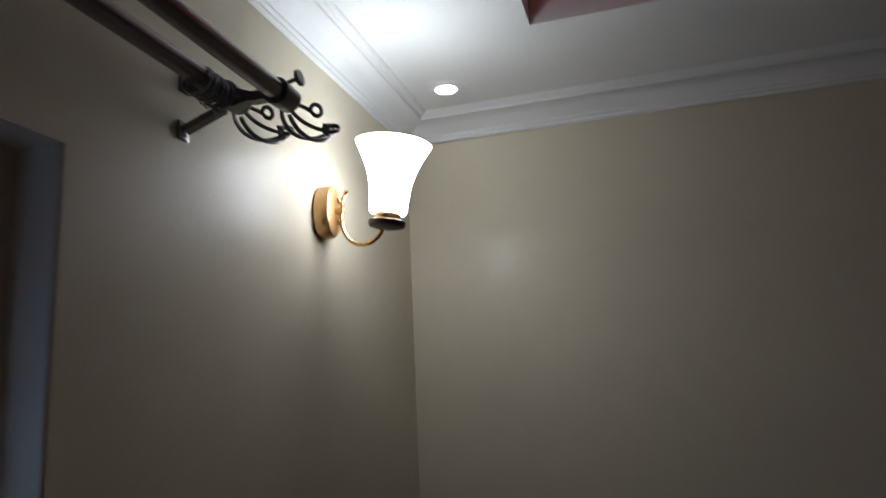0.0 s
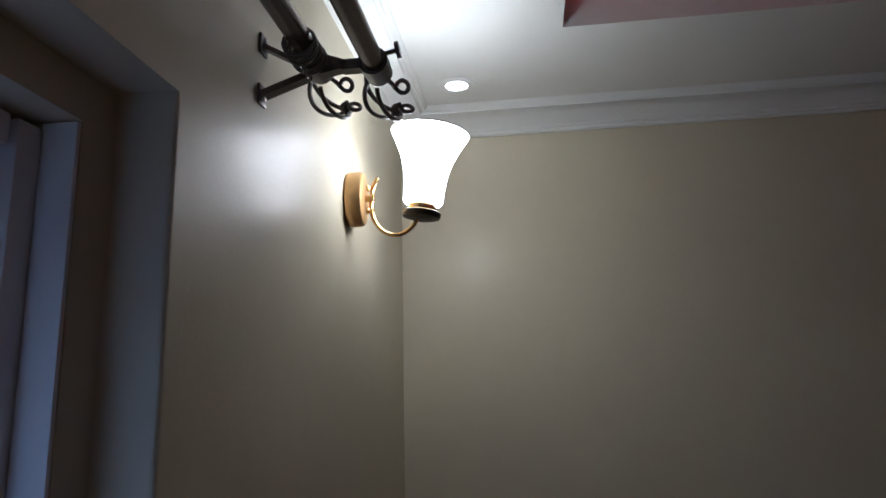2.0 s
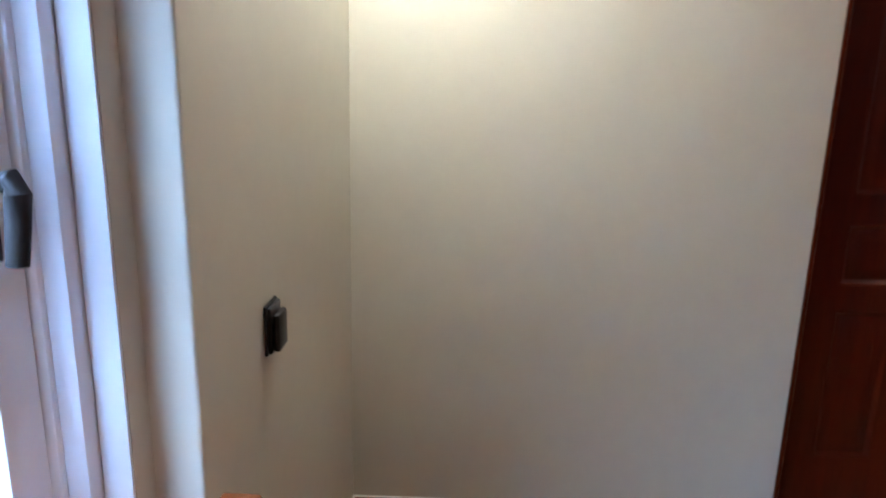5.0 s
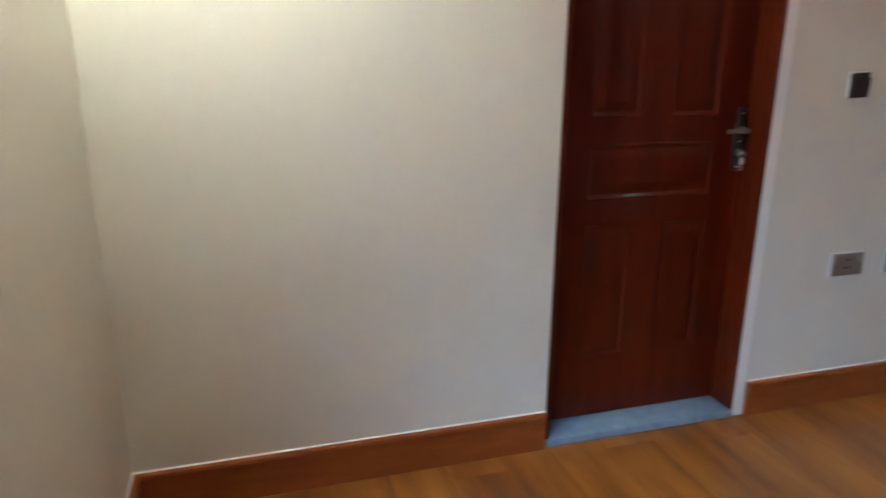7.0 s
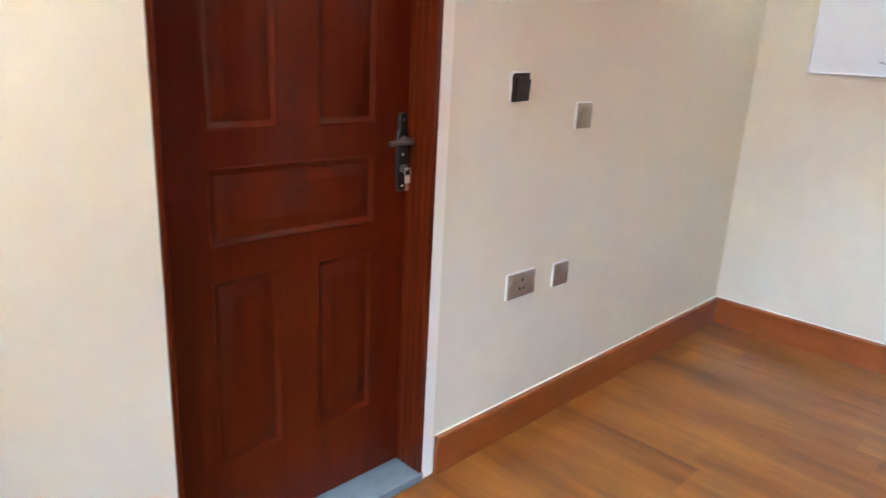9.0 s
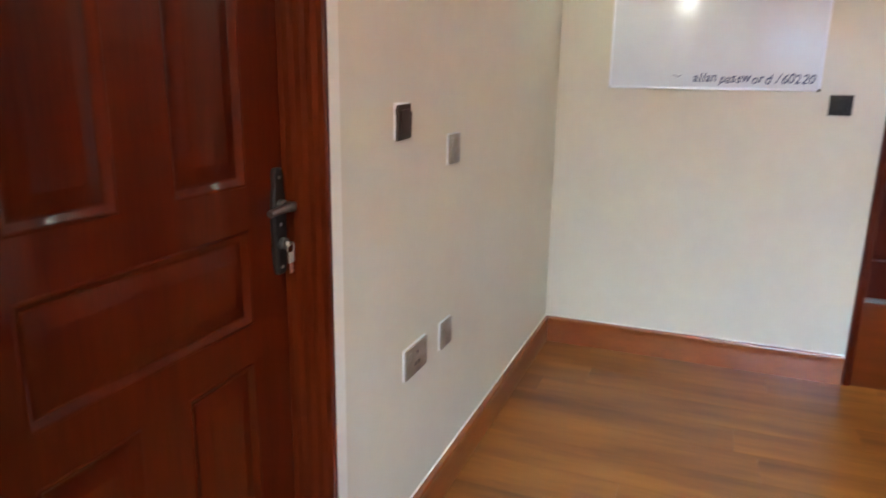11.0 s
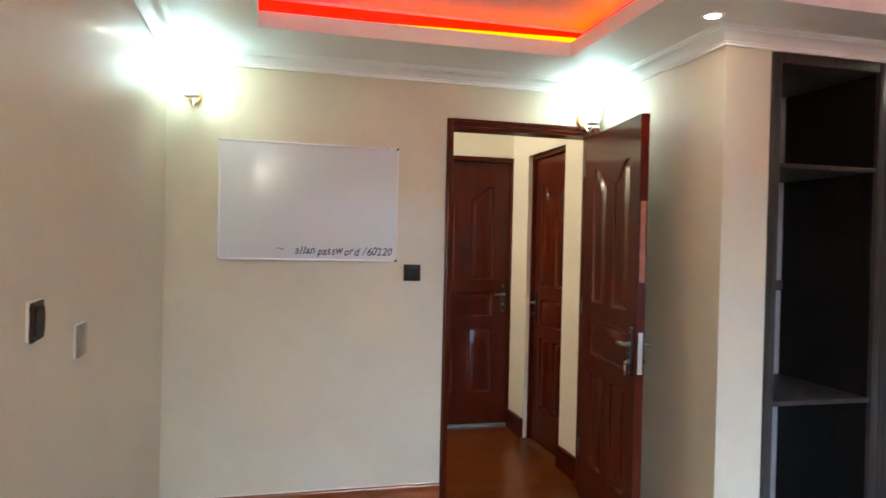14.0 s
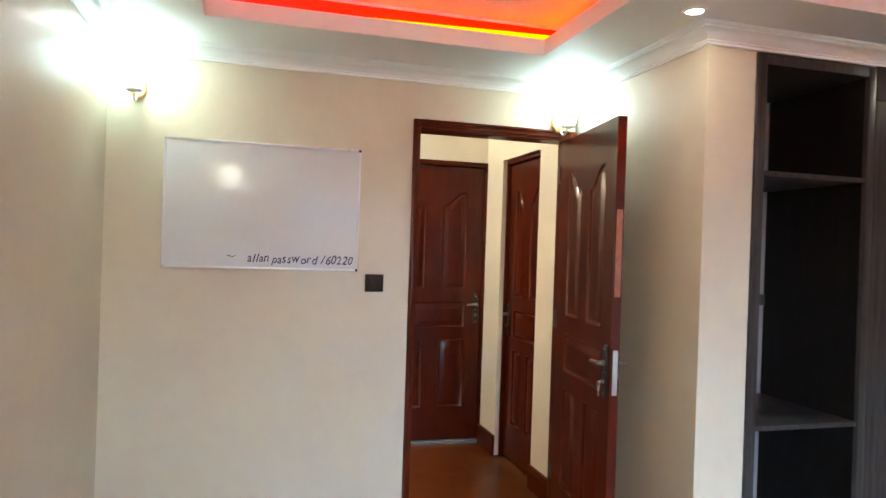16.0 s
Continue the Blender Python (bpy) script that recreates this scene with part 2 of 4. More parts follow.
def add_sweep(bm, path, prof, closed_prof=True):
    """Sweep (inset, z) pairs along a floor-plan line; the inset goes to the right of travel, corners are mitred."""
    p = [Vector(q) for q in path]
    rows = []
    for i, q in enumerate(p):
        d0 = (q - p[i - 1]).normalized() if i else (p[1] - p[0]).normalized()
        d1 = (p[i + 1] - q).normalized() if i < len(p) - 1 else d0
        n0, n1 = Vector((d0.y, -d0.x)), Vector((d1.y, -d1.x))
        mit = (n0 + n1) / (1 + n0.dot(n1))
        rows.append([bm.verts.new((q.x + mit.x * a, q.y + mit.y * a, z)) for a, z in prof])
    k = len(prof)
    for a, b in zip(rows, rows[1:]):
        for j in range(k):
            bm.faces.new((a[j], a[(j + 1) % k], b[(j + 1) % k], b[j]))
    bm.faces.new(rows[0])
    bm.faces.new(rows[-1])
    return bm


# ---- the room's plan ----
XC = 4.304          # the wall with the whiteboard
YD = -2.33          # the side wall beside the wardrobe
XW = 3.25           # the face of the wardrobe's niche
YS = -4.40          # the wall behind the camera
ZC = 2.345          # the lower ceiling
ZU = 2.525          # the ceiling inside the tray
XH = 5.79           # the far end of the hall
TH = 0.15

bm = box(-0.30, 6.2, YS - 0.3, 0.30, -0.25, -0.012)
floor = setting("floor", bm, M_GAP, "orange-brown laminate plank floor with a satin shine", "floor")

# the window's wall, with a stepped opening
WY0, WY1 = -2.95, -1.167
bm = bmesh.new()
add_box(bm, -0.22, 0, WY1, 0.0, 0, 0.85)
add_box(bm, -0.22, 0, WY1, 0.0, 1.908, ZU + 0.2)
add_box(bm, -0.22, 0, WY1, 0.0, 0.85, 1.908)
arris = [e for e in bm.edges if all(abs(v.co.x) < 1e-4 and abs(v.co.y - WY1) < 1e-4 and 0.8499 < v.co.z < 1.9081 for v in e.verts)]
bmesh.ops.bevel(bm, geom=arris, offset=0.005, segments=3, affect='EDGES', profile=0.5)
add_box(bm, -0.22, 0, YS, WY0, 0, ZU + 0.2)
add_box(bm, -0.22, 0, WY0, WY1, 0, 0.85)
add_box(bm, -0.22, 0, WY0, WY1, 1.908, ZU + 0.2)
add_box(bm, -0.22, -0.062, WY1 - 0.048, WY1, 0.85, 1.908)
add_box(bm, -0.22, -0.062, WY0, WY0 + 0.048, 0.85, 1.908)
add_box(bm, -0.22, -0.062, WY0 + 0.048, WY1 - 0.048, 1.861, 1.908)
wall_window = setting("wall_west", bm, M_WALL, "glossy cream painted wall with a stepped window recess", "wall")

# the wall of the closed door
DX0, DX1, DZ = 1.33, 2.117, 2.08
bm = bmesh.new()
add_box(bm, -0.22, DX0, 0, TH, 0, ZU + 0.2)
add_box(bm, DX1, XC + TH, 0, TH, 0, ZU + 0.2)
add_box(bm, DX0, DX1, 0, TH, DZ, ZU + 0.2)
setting("wall_north", bm, M_WALL, "glossy cream painted wall round the closed door", "wall")

# the whiteboard's wall with the open doorway
EY0, EY1, EZ = -2.30, -1.406, 2.10
bm = bmesh.new()
add_box(bm, XC, XC + TH, EY1, 0, 0, ZU + 0.2)
add_box(bm, XC, XC + TH, EY0, EY1, EZ, ZU + 0.2)
setting("wall_east", bm, M_WALL, "cream painted wall with a whiteboard and an open doorway", "wall")

# the side wall beside the wardrobe, which runs on into the hall
bm = bmesh.new()
add_box(bm, XW, XC + TH, -2.555, YD, 0, ZU + 0.2)
setting("wall_niche", bm, M_WALL, "cream painted side wall that juts out beside the wardrobe", "wall")
bm = bmesh.new()
add_box(bm, XC + TH, 4.82, -2.555, YD, 0, ZU + 0.2)
add_box(bm, 4.82, 5.46, -2.555, YD, 2.08, ZU + 0.2)
add_box(bm, 5.46, XH, -2.555, YD, 0, ZU + 0.2)
setting("wall_hall_south", bm, M_HALL, "pale cream hall wall with a closed side door", "wall")
bm = bmesh.new()
add_box(bm, 3.84, 4.0, YS, -2.555, 0, ZU + 0.2)
setting("wall_wardrobe_back", bm, M_WALL, "cream painted wall behind the wardrobe", "wall")
bm = bmesh.new()
add_box(bm, -0.22, 4.0, YS - 0.15, YS, 0, ZU + 0.2)
setting("wall_south", bm, M_WALL, "plain cream painted wall", "wall")

# the hall beyond the open door
bm = bmesh.new()
add_box(bm, XH, XH + 0.12, -2.555, -2.355, 0, 2.6)
add_box(bm, XH, XH + 0.12, -2.355, -1.50, 2.10, 2.6)
add_box(bm, XH, XH + 0.12, -1.50, -0.2, 0, 2.6)
setting("wall_hall_end", bm, M_HALL, "pale yellow cream wall at the hall's end", "wall")
bm = box(XC + TH, XH + 0.12, -0.35, -0.2, 0, 2.6)
setting("wall_hall_side", bm, M_HALL, "plain cream hall wall", "wall")
bm = box(XC + TH, XH + 0.12, -2.555, -0.2, 2.55, 2.62)
setting("ceiling_hall", bm, M_CEIL, "plain white hall ceiling", "ceiling")

# added panels, never in view, that stop sky light leaking round the shut doors
setting("leak_panel_1", box(DX0 - 0.1, DX1 + 0.1, TH + 0.004, TH + 0.06, 0, 2.3), M_PLASTER, "unseen added panel that stops light leaking round the closed door", "wall")
setting("leak_panel_3", box(XH + 0.124, XH + 0.18, -2.6, -1.3, 0, 2.3), M_PLASTER, "unseen added panel that stops light leaking round the hall door", "wall")
setting("leak_panel_4", box(4.7, 5.6, -2.62, -2.559, 0, 2.3), M_PLASTER, "unseen added panel that stops light leaking round the hall's side door", "wall")

# the ceiling with its light tray
TX0, TX1, TX2, TY0, TY1, TY2 = 0.427, 3.835, 2.902, -0.434, -1.895, -4.0
bm = bmesh.new()
add_box(bm, 0, XC, TY0, 0, ZC, ZC + 0.012)
add_box(bm, 0, TX0, YS, TY0, ZC, ZC + 0.012)
add_box(bm, TX1, XC, YD, TY0, ZC, ZC + 0.012)
add_box(bm, TX2, TX1, YD, TY1, ZC, ZC + 0.012)
add_box(bm, TX2, XW, YS, YD, ZC, ZC + 0.012)
add_box(bm, TX0, TX2, YS, TY2, ZC, ZC + 0.012)
LT, LZ, CW, ZL = 0.012, 2.417, 0.13, ZC + 0.0122
add_box(bm, TX0 - LT, TX1 + LT, TY0, TY0 + LT, ZL, LZ)
add_box(bm, TX1, TX1 + LT, TY1 - LT, TY0, ZL, LZ)
add_box(bm, TX2 + LT, TX1 + LT, TY1 - LT, TY1, ZL, LZ)
add_box(bm, TX2, TX2 + LT, TY2, TY1, ZL, LZ)
add_box(bm, TX0 - LT, TX0, TY2, TY0, ZL, LZ)
add_box(bm, TX0 - LT, TX2 + LT, TY2 - LT, TY2, ZL, LZ)
add_box(bm, TX0 - CW, TX1 + CW, TY0 + CW, TY0 + CW + 0.02, ZC + 0.01, ZU)
add_box(bm, TX1 + CW, TX1 + CW + 0.02, TY1 - CW, TY0 + CW, ZC + 0.01, ZU)
add_box(bm, TX2 + CW, TX1 + CW, TY1 - CW - 0.02, TY1 - CW, ZC + 0.01, ZU)
add_box(bm, TX2 + CW, TX2 + CW + 0.02, TY2 - CW, TY1 - CW, ZC + 0.01, ZU)
add_box(bm, TX0 - CW - 0.02, TX0 - CW, TY2 - CW, TY0 + CW, ZC + 0.01, ZU)
add_box(bm, TX0 - CW, TX2 + CW, TY2 - CW - 0.02, TY2 - CW, ZC + 0.01, ZU)
add_box(bm, -0.22, XC + TH, YS - 0.15, TH, ZU, ZU + 0.1)
setting("ceiling", bm, M_CEIL, "white gypsum ceiling with a recessed light tray", "ceiling")

# cornice
CORN = [(0.0, 2.280), (0.007, 2.280), (0.010, 2.283), (0.010, 2.287), (0.007, 2.290), (0.010, 2.292), (0.013, 2.295), (0.013, 2.299),
        (0.020, 2.304), (0.036, 2.316), (0.054, 2.325), (0.066, 2.329), (0.068, 2.334), (0.074, 2.338), (0.078, 2.336), (0.084, 2.339),
        (0.088, 2.345), (0.0, 2.345)]
ob = setting("cornice", add_sweep(bmesh.new(), [(0, YS), (0, 0), (XC, 0), (XC, YD), (XW, YD), (XW, YS)], CORN), M_CORN,
             "white moulded plaster cornice along the ceiling", "cornice")
smooth(ob, 30)

# baseboards
BB = [(0.0, 0.0), (0.0175, 0.0), (0.0170, 0.040), (0.0165, 0.088), (0.017, 0.104), (0.0195, 0.116), (0.022, 0.124),
      (0.0225, 0.131), (0.020, 0.137), (0.014, 0.1398), (0.0, 0.140)]
for name, line, wood in (("baseboard_1", [(0, YS), (0, 0), (DX0 - 0.005, 0)], M_BASE), ("baseboard_2", [(2.170, 0), (XC, 0), (XC, EY1 + 0.002)], M_BASE),
                         ("baseboard_3", [(XC, YD), (XW, YD), (XW, -2.555)], M_BASE),
                         ("baseboard_4", [(4.82, YD), (XC + TH, YD)], M_FRAME), ("baseboard_5", [(XH, YD), (5.46, YD)], M_FRAME)):
    smooth(setting(name, add_sweep(bmesh.new(), line, BB), wood, "red-brown varnished wooden baseboard with a rounded top", "baseboard"), 40)

CAULK = [(0.0, 0.1405), (0.0055, 0.1392), (0.0062, 0.1403), (0.0022, 0.1428), (0.0, 0.1432)]
for line in ([(0, YS), (0, 0), (DX0 - 0.005, 0)], [(2.170, 0), (XC, 0), (XC, EY1 + 0.002)]):
    setting("caulk", add_sweep(bmesh.new(), line, CAULK), M_PLASTER, "thin white caulk line on the baseboard", "trim")
setting("plaster_strip", box(DX1, 2.160, -0.0025, 0.0, 0.0, DZ), M_PLASTER, "pale unpainted plaster strip beside the door frame", "trim")

# ground outside
setting("ground", box(-400, 400, -400, 400, -3.3, -3.0), M_GROUND, "green-brown earth outside below the window", "ground")

# ---- lamps that the place has ----
def cove_line(d):
    """The plan of the tray's recess, d behind its lip."""
    return [(TX0 - d, TY2), (TX0 - d, TY0 + d), (TX1 + d, TY0 + d), (TX1 + d, TY1 - d), (TX2 + d, TY1 - d), (TX2 + d, TY2)]


def bar(z0, z1, half):
    return [(-half, z0), (half, z0), (half, z1), (-half, z1)]


ls = thing("led_strip", "light strip in the ceiling tray, an amber core with its red glow as lit bands", "led strip")
run = cove_line(CW - 0.006)
bend = (run[2][0] - 0.9, run[2][1])
# the strip's red glow on the recess wall, painted as emissive bands
part("diffuser", add_sweep(bmesh.new(), run[:2] + [bend], bar(2.428, 2.508, 0.004)), M_STRIPN, ls, "brighter band that paints the strip's red glow on the recess wall", False)
part("diffuser", add_sweep(bmesh.new(), [(bend[0] + 0.002, bend[1])] + run[2:], bar(2.428, 2.508, 0.004)), M_STRIPD, ls, "band that paints the strip's red glow on the recess wall", False)
d = CW - 0.016
bm = add_sweep(bmesh.new(), [(TX1 + d, TY0 - 0.42), (TX1 + d, TY1 - d), (TX2 + d, TY1 - d), (TX2 + d, TY2)], bar(2.446, 2.478, 0.004))
for v in bm.verts:
    if v.co.y > TY0 - 0.5 and v.co.z > 2.46:
        v.co.z = 2.449
part("core", bm, M_STRIP, ls, "amber glowing core that thins out", False)

lamp("hall_lamp", 'POINT', pose(5.52, -0.95, 2.46), 11, (1.0, 0.95, 0.88), 0.07)


def wall_lamp(m, glass=M_SHADE, disc=M_CUP, metal=M_BRASS, gilt=M_PLATEGOLD):
    """A wall lamp whose plate lies on the plane x = 0; the arm goes to +x."""
    t = thing("wall_lamp", "gilt wall lamp with a lit white bell-shaped glass shade", "wall lamp", "wall lamps of the room", m)
    bm = bmesh.new()
    add_lathe(bm, [(0, 0), (0.042, 0), (0.046, 0.004), (0.046, 0.026), (0.043, 0.032), (0.036, 0.034), (0, 0.034)], 32, pose(0, 0, 0, 0, 90, 0) @ Matrix.Diagonal((1.15, 0.80, 1, 1)))
    part("back_plate", bm, gilt, t, "gold lacquered oval back plate")
    for dz in (0.024, -0.020):
        part("screw", add_lathe(bmesh.new(), [(0, 0.032), (0.006, 0.032), (0.006, 0.038), (0.003, 0.041), (0, 0.041)], 12,
             Matrix.Translation((0, 0.010, dz)) @ pose(0, 0, 0, 0, 90, 0)), metal, t, "small brass screw")
    bm = bmesh.new()
    add_lathe(bm, [(0, 0.032), (0.006, 0.032), (0.006, 0.050), (0, 0.050)], 12, pose(0, 0, 0, 0, 90, 0))
    pts = []
    for i in range(25):
        a = radians(165 + 165 * i / 24)
        pts.append((0.092 + 0.047 * math.cos(a), 0, -0.014 + 0.058 * math.sin(a)))
    pts = [(0.058, 0, 0.040), (0.051, 0, 0.028), (0.047, 0, 0.014)] + pts + [(0.138, 0, -0.041)]
    add_tube(bm, pts, 0.0042, 10)
    part("arm", bm, metal, t, "curved brass arm")
    lean = pose(0.139, 0, -0.046, 0, 7, 0)
    part("cup", add_lathe(bmesh.new(), [(0, 0.000), (0.020, 0.000), (0.034, 0.004), (0.036, 0.008), (0.036, 0.014), (0.033, 0.016), (0, 0.016)], 28,
         lean), disc, t, "bronze disc under the shade")
    part("collar", add_lathe(bmesh.new(), [(0.024, 0.016), (0.026, 0.018), (0.026, 0.030), (0.023, 0.032), (0.0, 0.032)], 28,
         lean), metal, t, "brass collar")
    prof = [(0.0, 0.030), (0.034, 0.030), (0.037, 0.036), (0.038, 0.060), (0.041, 0.090), (0.048, 0.120), (0.058, 0.145), (0.069, 0.168), (0.075, 0.180),
            (0.0735, 0.181), (0.067, 0.167), (0.056, 0.145), (0.046, 0.120), (0.039, 0.090), (0.036, 0.060), (0.035, 0.040), (0.0, 0.036)]
    part("shade", add_lathe(bmesh.new(), [(r, 0.030 + (z - 0.030) * 0.92) for r, z in prof], 40, lean), glass, t, "lit white glass bell shade")
    part("rim", add_tube(bmesh.new(), [lean @ Vector((0.0745 * math.cos(q), 0.0745 * math.sin(q), 0.1685)) for q in [2 * math.pi * i / 40 for i in range(40)]], 0.0016, 6, True),
         M_RIM, t, "grey glass rim of the shade")
    return t


wall_lamp(pose(0.0, -0.546, 1.966))
# disc and brasswork are white on the east lamps, standing in for glare
wl = wall_lamp(pose(XC, -0.13, 2.130, 0, 0, 180), M_SHADE_B, M_CORN, M_CORN)
copy_thing(wl, pose(XC, -2.19, 2.135, 0, 0, 180))


def downlight(m):
    t = thing("downlight", "small round white recessed ceiling spotlight, lit", "ceiling light", "downlights of the ceiling", m)
    part("trim_ring", add_lathe(bmesh.new(), [(0.027, -0.001), (0.028, -0.004), (0.043, -0.003), (0.045, 0.0), (0.027, 0.0)], 32), M_CORN, t, "white trim ring")
    part("diffuser", add_lathe(bmesh.new(), [(0, -0.002), (0.027, -0.002), (0.027, 0.0), (0, 0.0)], 32), M_LED, t, "glowing diffuser")
    return t


dl = downlight(pose(0.178, -0.200, ZC))
for x, y in ((4.10, -0.21), (4.06, -2.10), (3.112, -2.165), (3.07, -3.55)):
    copy_thing(dl, pose(x, y, ZC))

# ---- doors ----
def panel_outline(x0, x1, z0, z1, arch, lean, inset):
    """The (x, z) outline of a door panel; an arched head rises to one side."""
    pts = [(x0 + inset, z0 + inset), (x1 - inset, z0 + inset)]
    n = 12 if arch else 1
    for i in range(n + 1):
        u = i / n
        x = x1 - inset - u * (x1 - x0 - 2 * inset)
        s = u if lean > 0 else 1 - u
        h = arch * (0.5 - 0.5 * math.cos(math.pi * min(1.0, s * 1.15))) if arch else 0
        pts.append((x, z1 - inset - arch + h))
    return pts


# a rounded lip, a slope down into a groove, then a broad bevel up to the raised field
PANEL = [(0.0, 0.0), (0.002, -0.0012), (0.005, -0.0012), (0.008, 0.0008), (0.015, 0.0072), (0.018, 0.0084), (0.021, 0.0084), (0.025, 0.0066),
         (0.046, 0.0010), (0.050, -0.0002), (0.055, -0.0006)]


def raised_panel(rect, y):
    bm = bmesh.new()
    loops = [[bm.verts.new((x, y + d, z)) for x, z in panel_outline(*rect, inset)] for inset, d in PANEL]
    for a, b in zip(loops, loops[1:]):
        for i in range(len(a)):
            j = (i + 1) % len(a)
            bm.faces.new((a[i], a[j], b[j], b[i]))
    bm.faces.new(loops[-1])
    return bm


def handle_set(parent, x, z, y, side=-1, keys=True, to=-1):
    """Lever handle with plate on the face at y; side -1 faces -y; the lever points to x * to."""
    s = side
    bm = bmesh.new()
    ring = []
    for i in range(40):
        a = 2 * math.pi * i / 40
        cz, sx = math.cos(a), math.sin(a)
        zz = 0.113 * (abs(cz) ** 0.55) * (1 if cz > 0 else -1)
        ww = 0.022 - 0.006 * math.exp(-((zz - 0.075) / 0.018) ** 2)
        ring.append((x + ww * (abs(sx) ** 0.5) * (1 if sx > 0 else -1), z + zz))
    back = [bm.verts.new((px, y, pz)) for px, pz in ring]
    mid = [bm.verts.new((px, y + s * 0.007, pz)) for px, pz in ring]
    top = [bm.verts.new((x + (px - x) * 0.86, y + s * 0.010, z + (pz - z) * 0.97)) for px, pz in ring]
    for lo, hi in ((back, mid), (mid, top)):
        for i in range(40):
            bm.faces.new((lo[i], lo[(i + 1) % 40], hi[(i + 1) % 40], hi[i]))
    bm.faces.new(top)
    bmesh.ops.recalc_face_normals(bm, faces=bm.faces)
    h = part("handle_plate", bm, M_HANDLE, parent, "black metal handle plate")
    for dz in (0.093, -0.005, -0.096):
        part("screw", add_lathe(bmesh.new(), [(0, 0), (0.004, 0), (0.003, 0.002), (0, 0.0025)], 10, Matrix.Translation((x, y + s * 0.0098, z + dz)) @ pose(0, 0, 0, 90 * -s, 0, 0)),
             M_STEEL, h)
    bm = bmesh.new()
    add_lathe(bm, [(0, 0), (0.013, 0), (0.013, 0.012), (0.010, 0.016), (0.010, 0.036), (0, 0.036)], 16, Matrix.Translation((x, y + s * 0.008, z + 0.035)) @ pose(0, 0, 0, 90 * -s, 0, 0))
    add_tube(bm, [(x, y + s * 0.036, z + 0.035), (x + to * 0.015, y + s * 0.044, z + 0.036), (x + to * 0.045, y + s * 0.044, z + 0.036), (x + to * 0.078, y + s * 0.040, z + 0.032)],
             lambda u: 0.0095 - 0.002 * u, 12)
    part("lever", bm, M_LEVER, h, "worn metal lever")
    part("lock_cylinder", add_lathe(bmesh.new(), [(0, 0), (0.012, 0), (0.012, 0.013), (0, 0.013)], 16, Matrix.Translation((x, y + s * 0.008, z - 0.045)) @ pose(0, 0, 0, 90 * -s, 0, 0)),
         M_IRON, h)
    if keys:
        bm = bmesh.new()
        ky, kz = y + s * 0.032, z - 0.045
        add_box(bm, x - 0.0012, x + 0.0012, min(ky, y + s * 0.018), max(ky, y + s * 0.018), kz - 0.004, kz + 0.004)
        add_tube(bm, [(x + 0.012 * math.cos(a), ky, kz - 0.008 + 0.012 * math.sin(a)) for a in [2 * math.pi * i / 16 for i in range(16)]], 0.0012, 6, True)
        add_box(bm, x - 0.009, x + 0.010, ky - 0.0015, ky + 0.0015, kz - 0.040, kz - 0.017, 0.001)
        part("key", bm, M_KEY, h, "pale key left hanging in the lock")
        part("key_fob", box(x - 0.006, x + 0.006, ky - 0.0012, ky + 0.0012, kz - 0.062, kz - 0.041, 0.0006), M_LABEL, h, "brown key fob")
    return h


def leaf(parent, w, h, x0, y, z0, arch=True, varnish=M_DOOR, name="door_leaf"):
    """A panelled leaf; its near face lies at y and faces -y. The panels sit in openings of its front skin."""
    a, b = x0 + 0.143 * w / 0.763, x0 + w - 0.118 * w / 0.763
    c0, c1 = x0 + 0.335 * w / 0.763, x0 + 0.447 * w / 0.763
    k = h / 2.04
    rise = 0.10 if arch else 0
    rects = [(q0, q1, z0 + k * z, z0 + k * zz, ar, ln) for q0, q1, z, zz, ar, ln in (
        (a, c0, 1.122, 1.86, rise, 1), (c1, b, 1.122, 1.86, rise, -1), (a, b, 0.838, 1.035, 0, 1), (a, c0, 0.240, 0.756, 0, 1), (c1, b, 0.240, 0.756, 0, 1))]
    bm = bmesh.new()
    rim = [(x0, z0), (x0 + w, z0), (x0 + w, z0 + h), (x0, z0 + h)]
    edges = []
    loops = []
    for pts in [rim] + [panel_outline(*r, 0.0) for r in rects]:
        vs = [bm.verts.new((px, y, pz)) for px, pz in pts]
        edges += [bm.edges.new((vs[i], vs[(i + 1) % len(vs)])) for i in range(len(vs))]
        loops.append(vs)
    bmesh.ops.triangle_fill(bm, use_beauty=True, edges=edges, normal=(0, -1, 0))
    back = [bm.verts.new((px, y + 0.040, pz)) for px, pz in rim]
    for i in range(4):
        bm.faces.new((loops[0][i], loops[0][(i + 1) % 4], back[(i + 1) % 4], back[i]))
    bm.faces.new(back)
    lf = part(name, bm, varnish, parent, "red-brown varnished panelled door leaf")
    for r in rects:
        smooth(part("panel", raised_panel(r, y), varnish, lf), 50)
    return lf


def jamb(name, prof, z0, z1, parent):
    """An upright of the frame: an (x, y) outline drawn up from z0 to z1."""
    bm = bmesh.new()
    lo = [bm.verts.new((x, y, z0)) for x, y in prof]
    hi = [bm.verts.new((x, y, z1)) for x, y in prof]
    for i in range(len(prof)):
        j = (i + 1) % len(prof)
        bm.faces.new((lo[i], lo[j], hi[j], hi[i]))
    bm.faces.new(lo)
    bm.faces.new(hi)
    return part(name, bm, M_FRAME, parent, "dark moulded wooden frame", False)


def fluted(x_in, x_out, y0, y1, n=4):
    """Outline of an upright whose inner side at x_in is fluted between y0 and y1."""
    s = 1 if x_out > x_in else -1
    pts = [(x_out, y1), (x_out, y0), (x_in + s * 0.003, y0)]
    step = (y1 - y0) / (2 * n)
    for i in range(2 * n):
        pts.append((x_in + s * (0.0016 if i % 2 else 0.0), y0 + step * (i + 0.3)))
    pts.append((x_in, y1))
    return pts


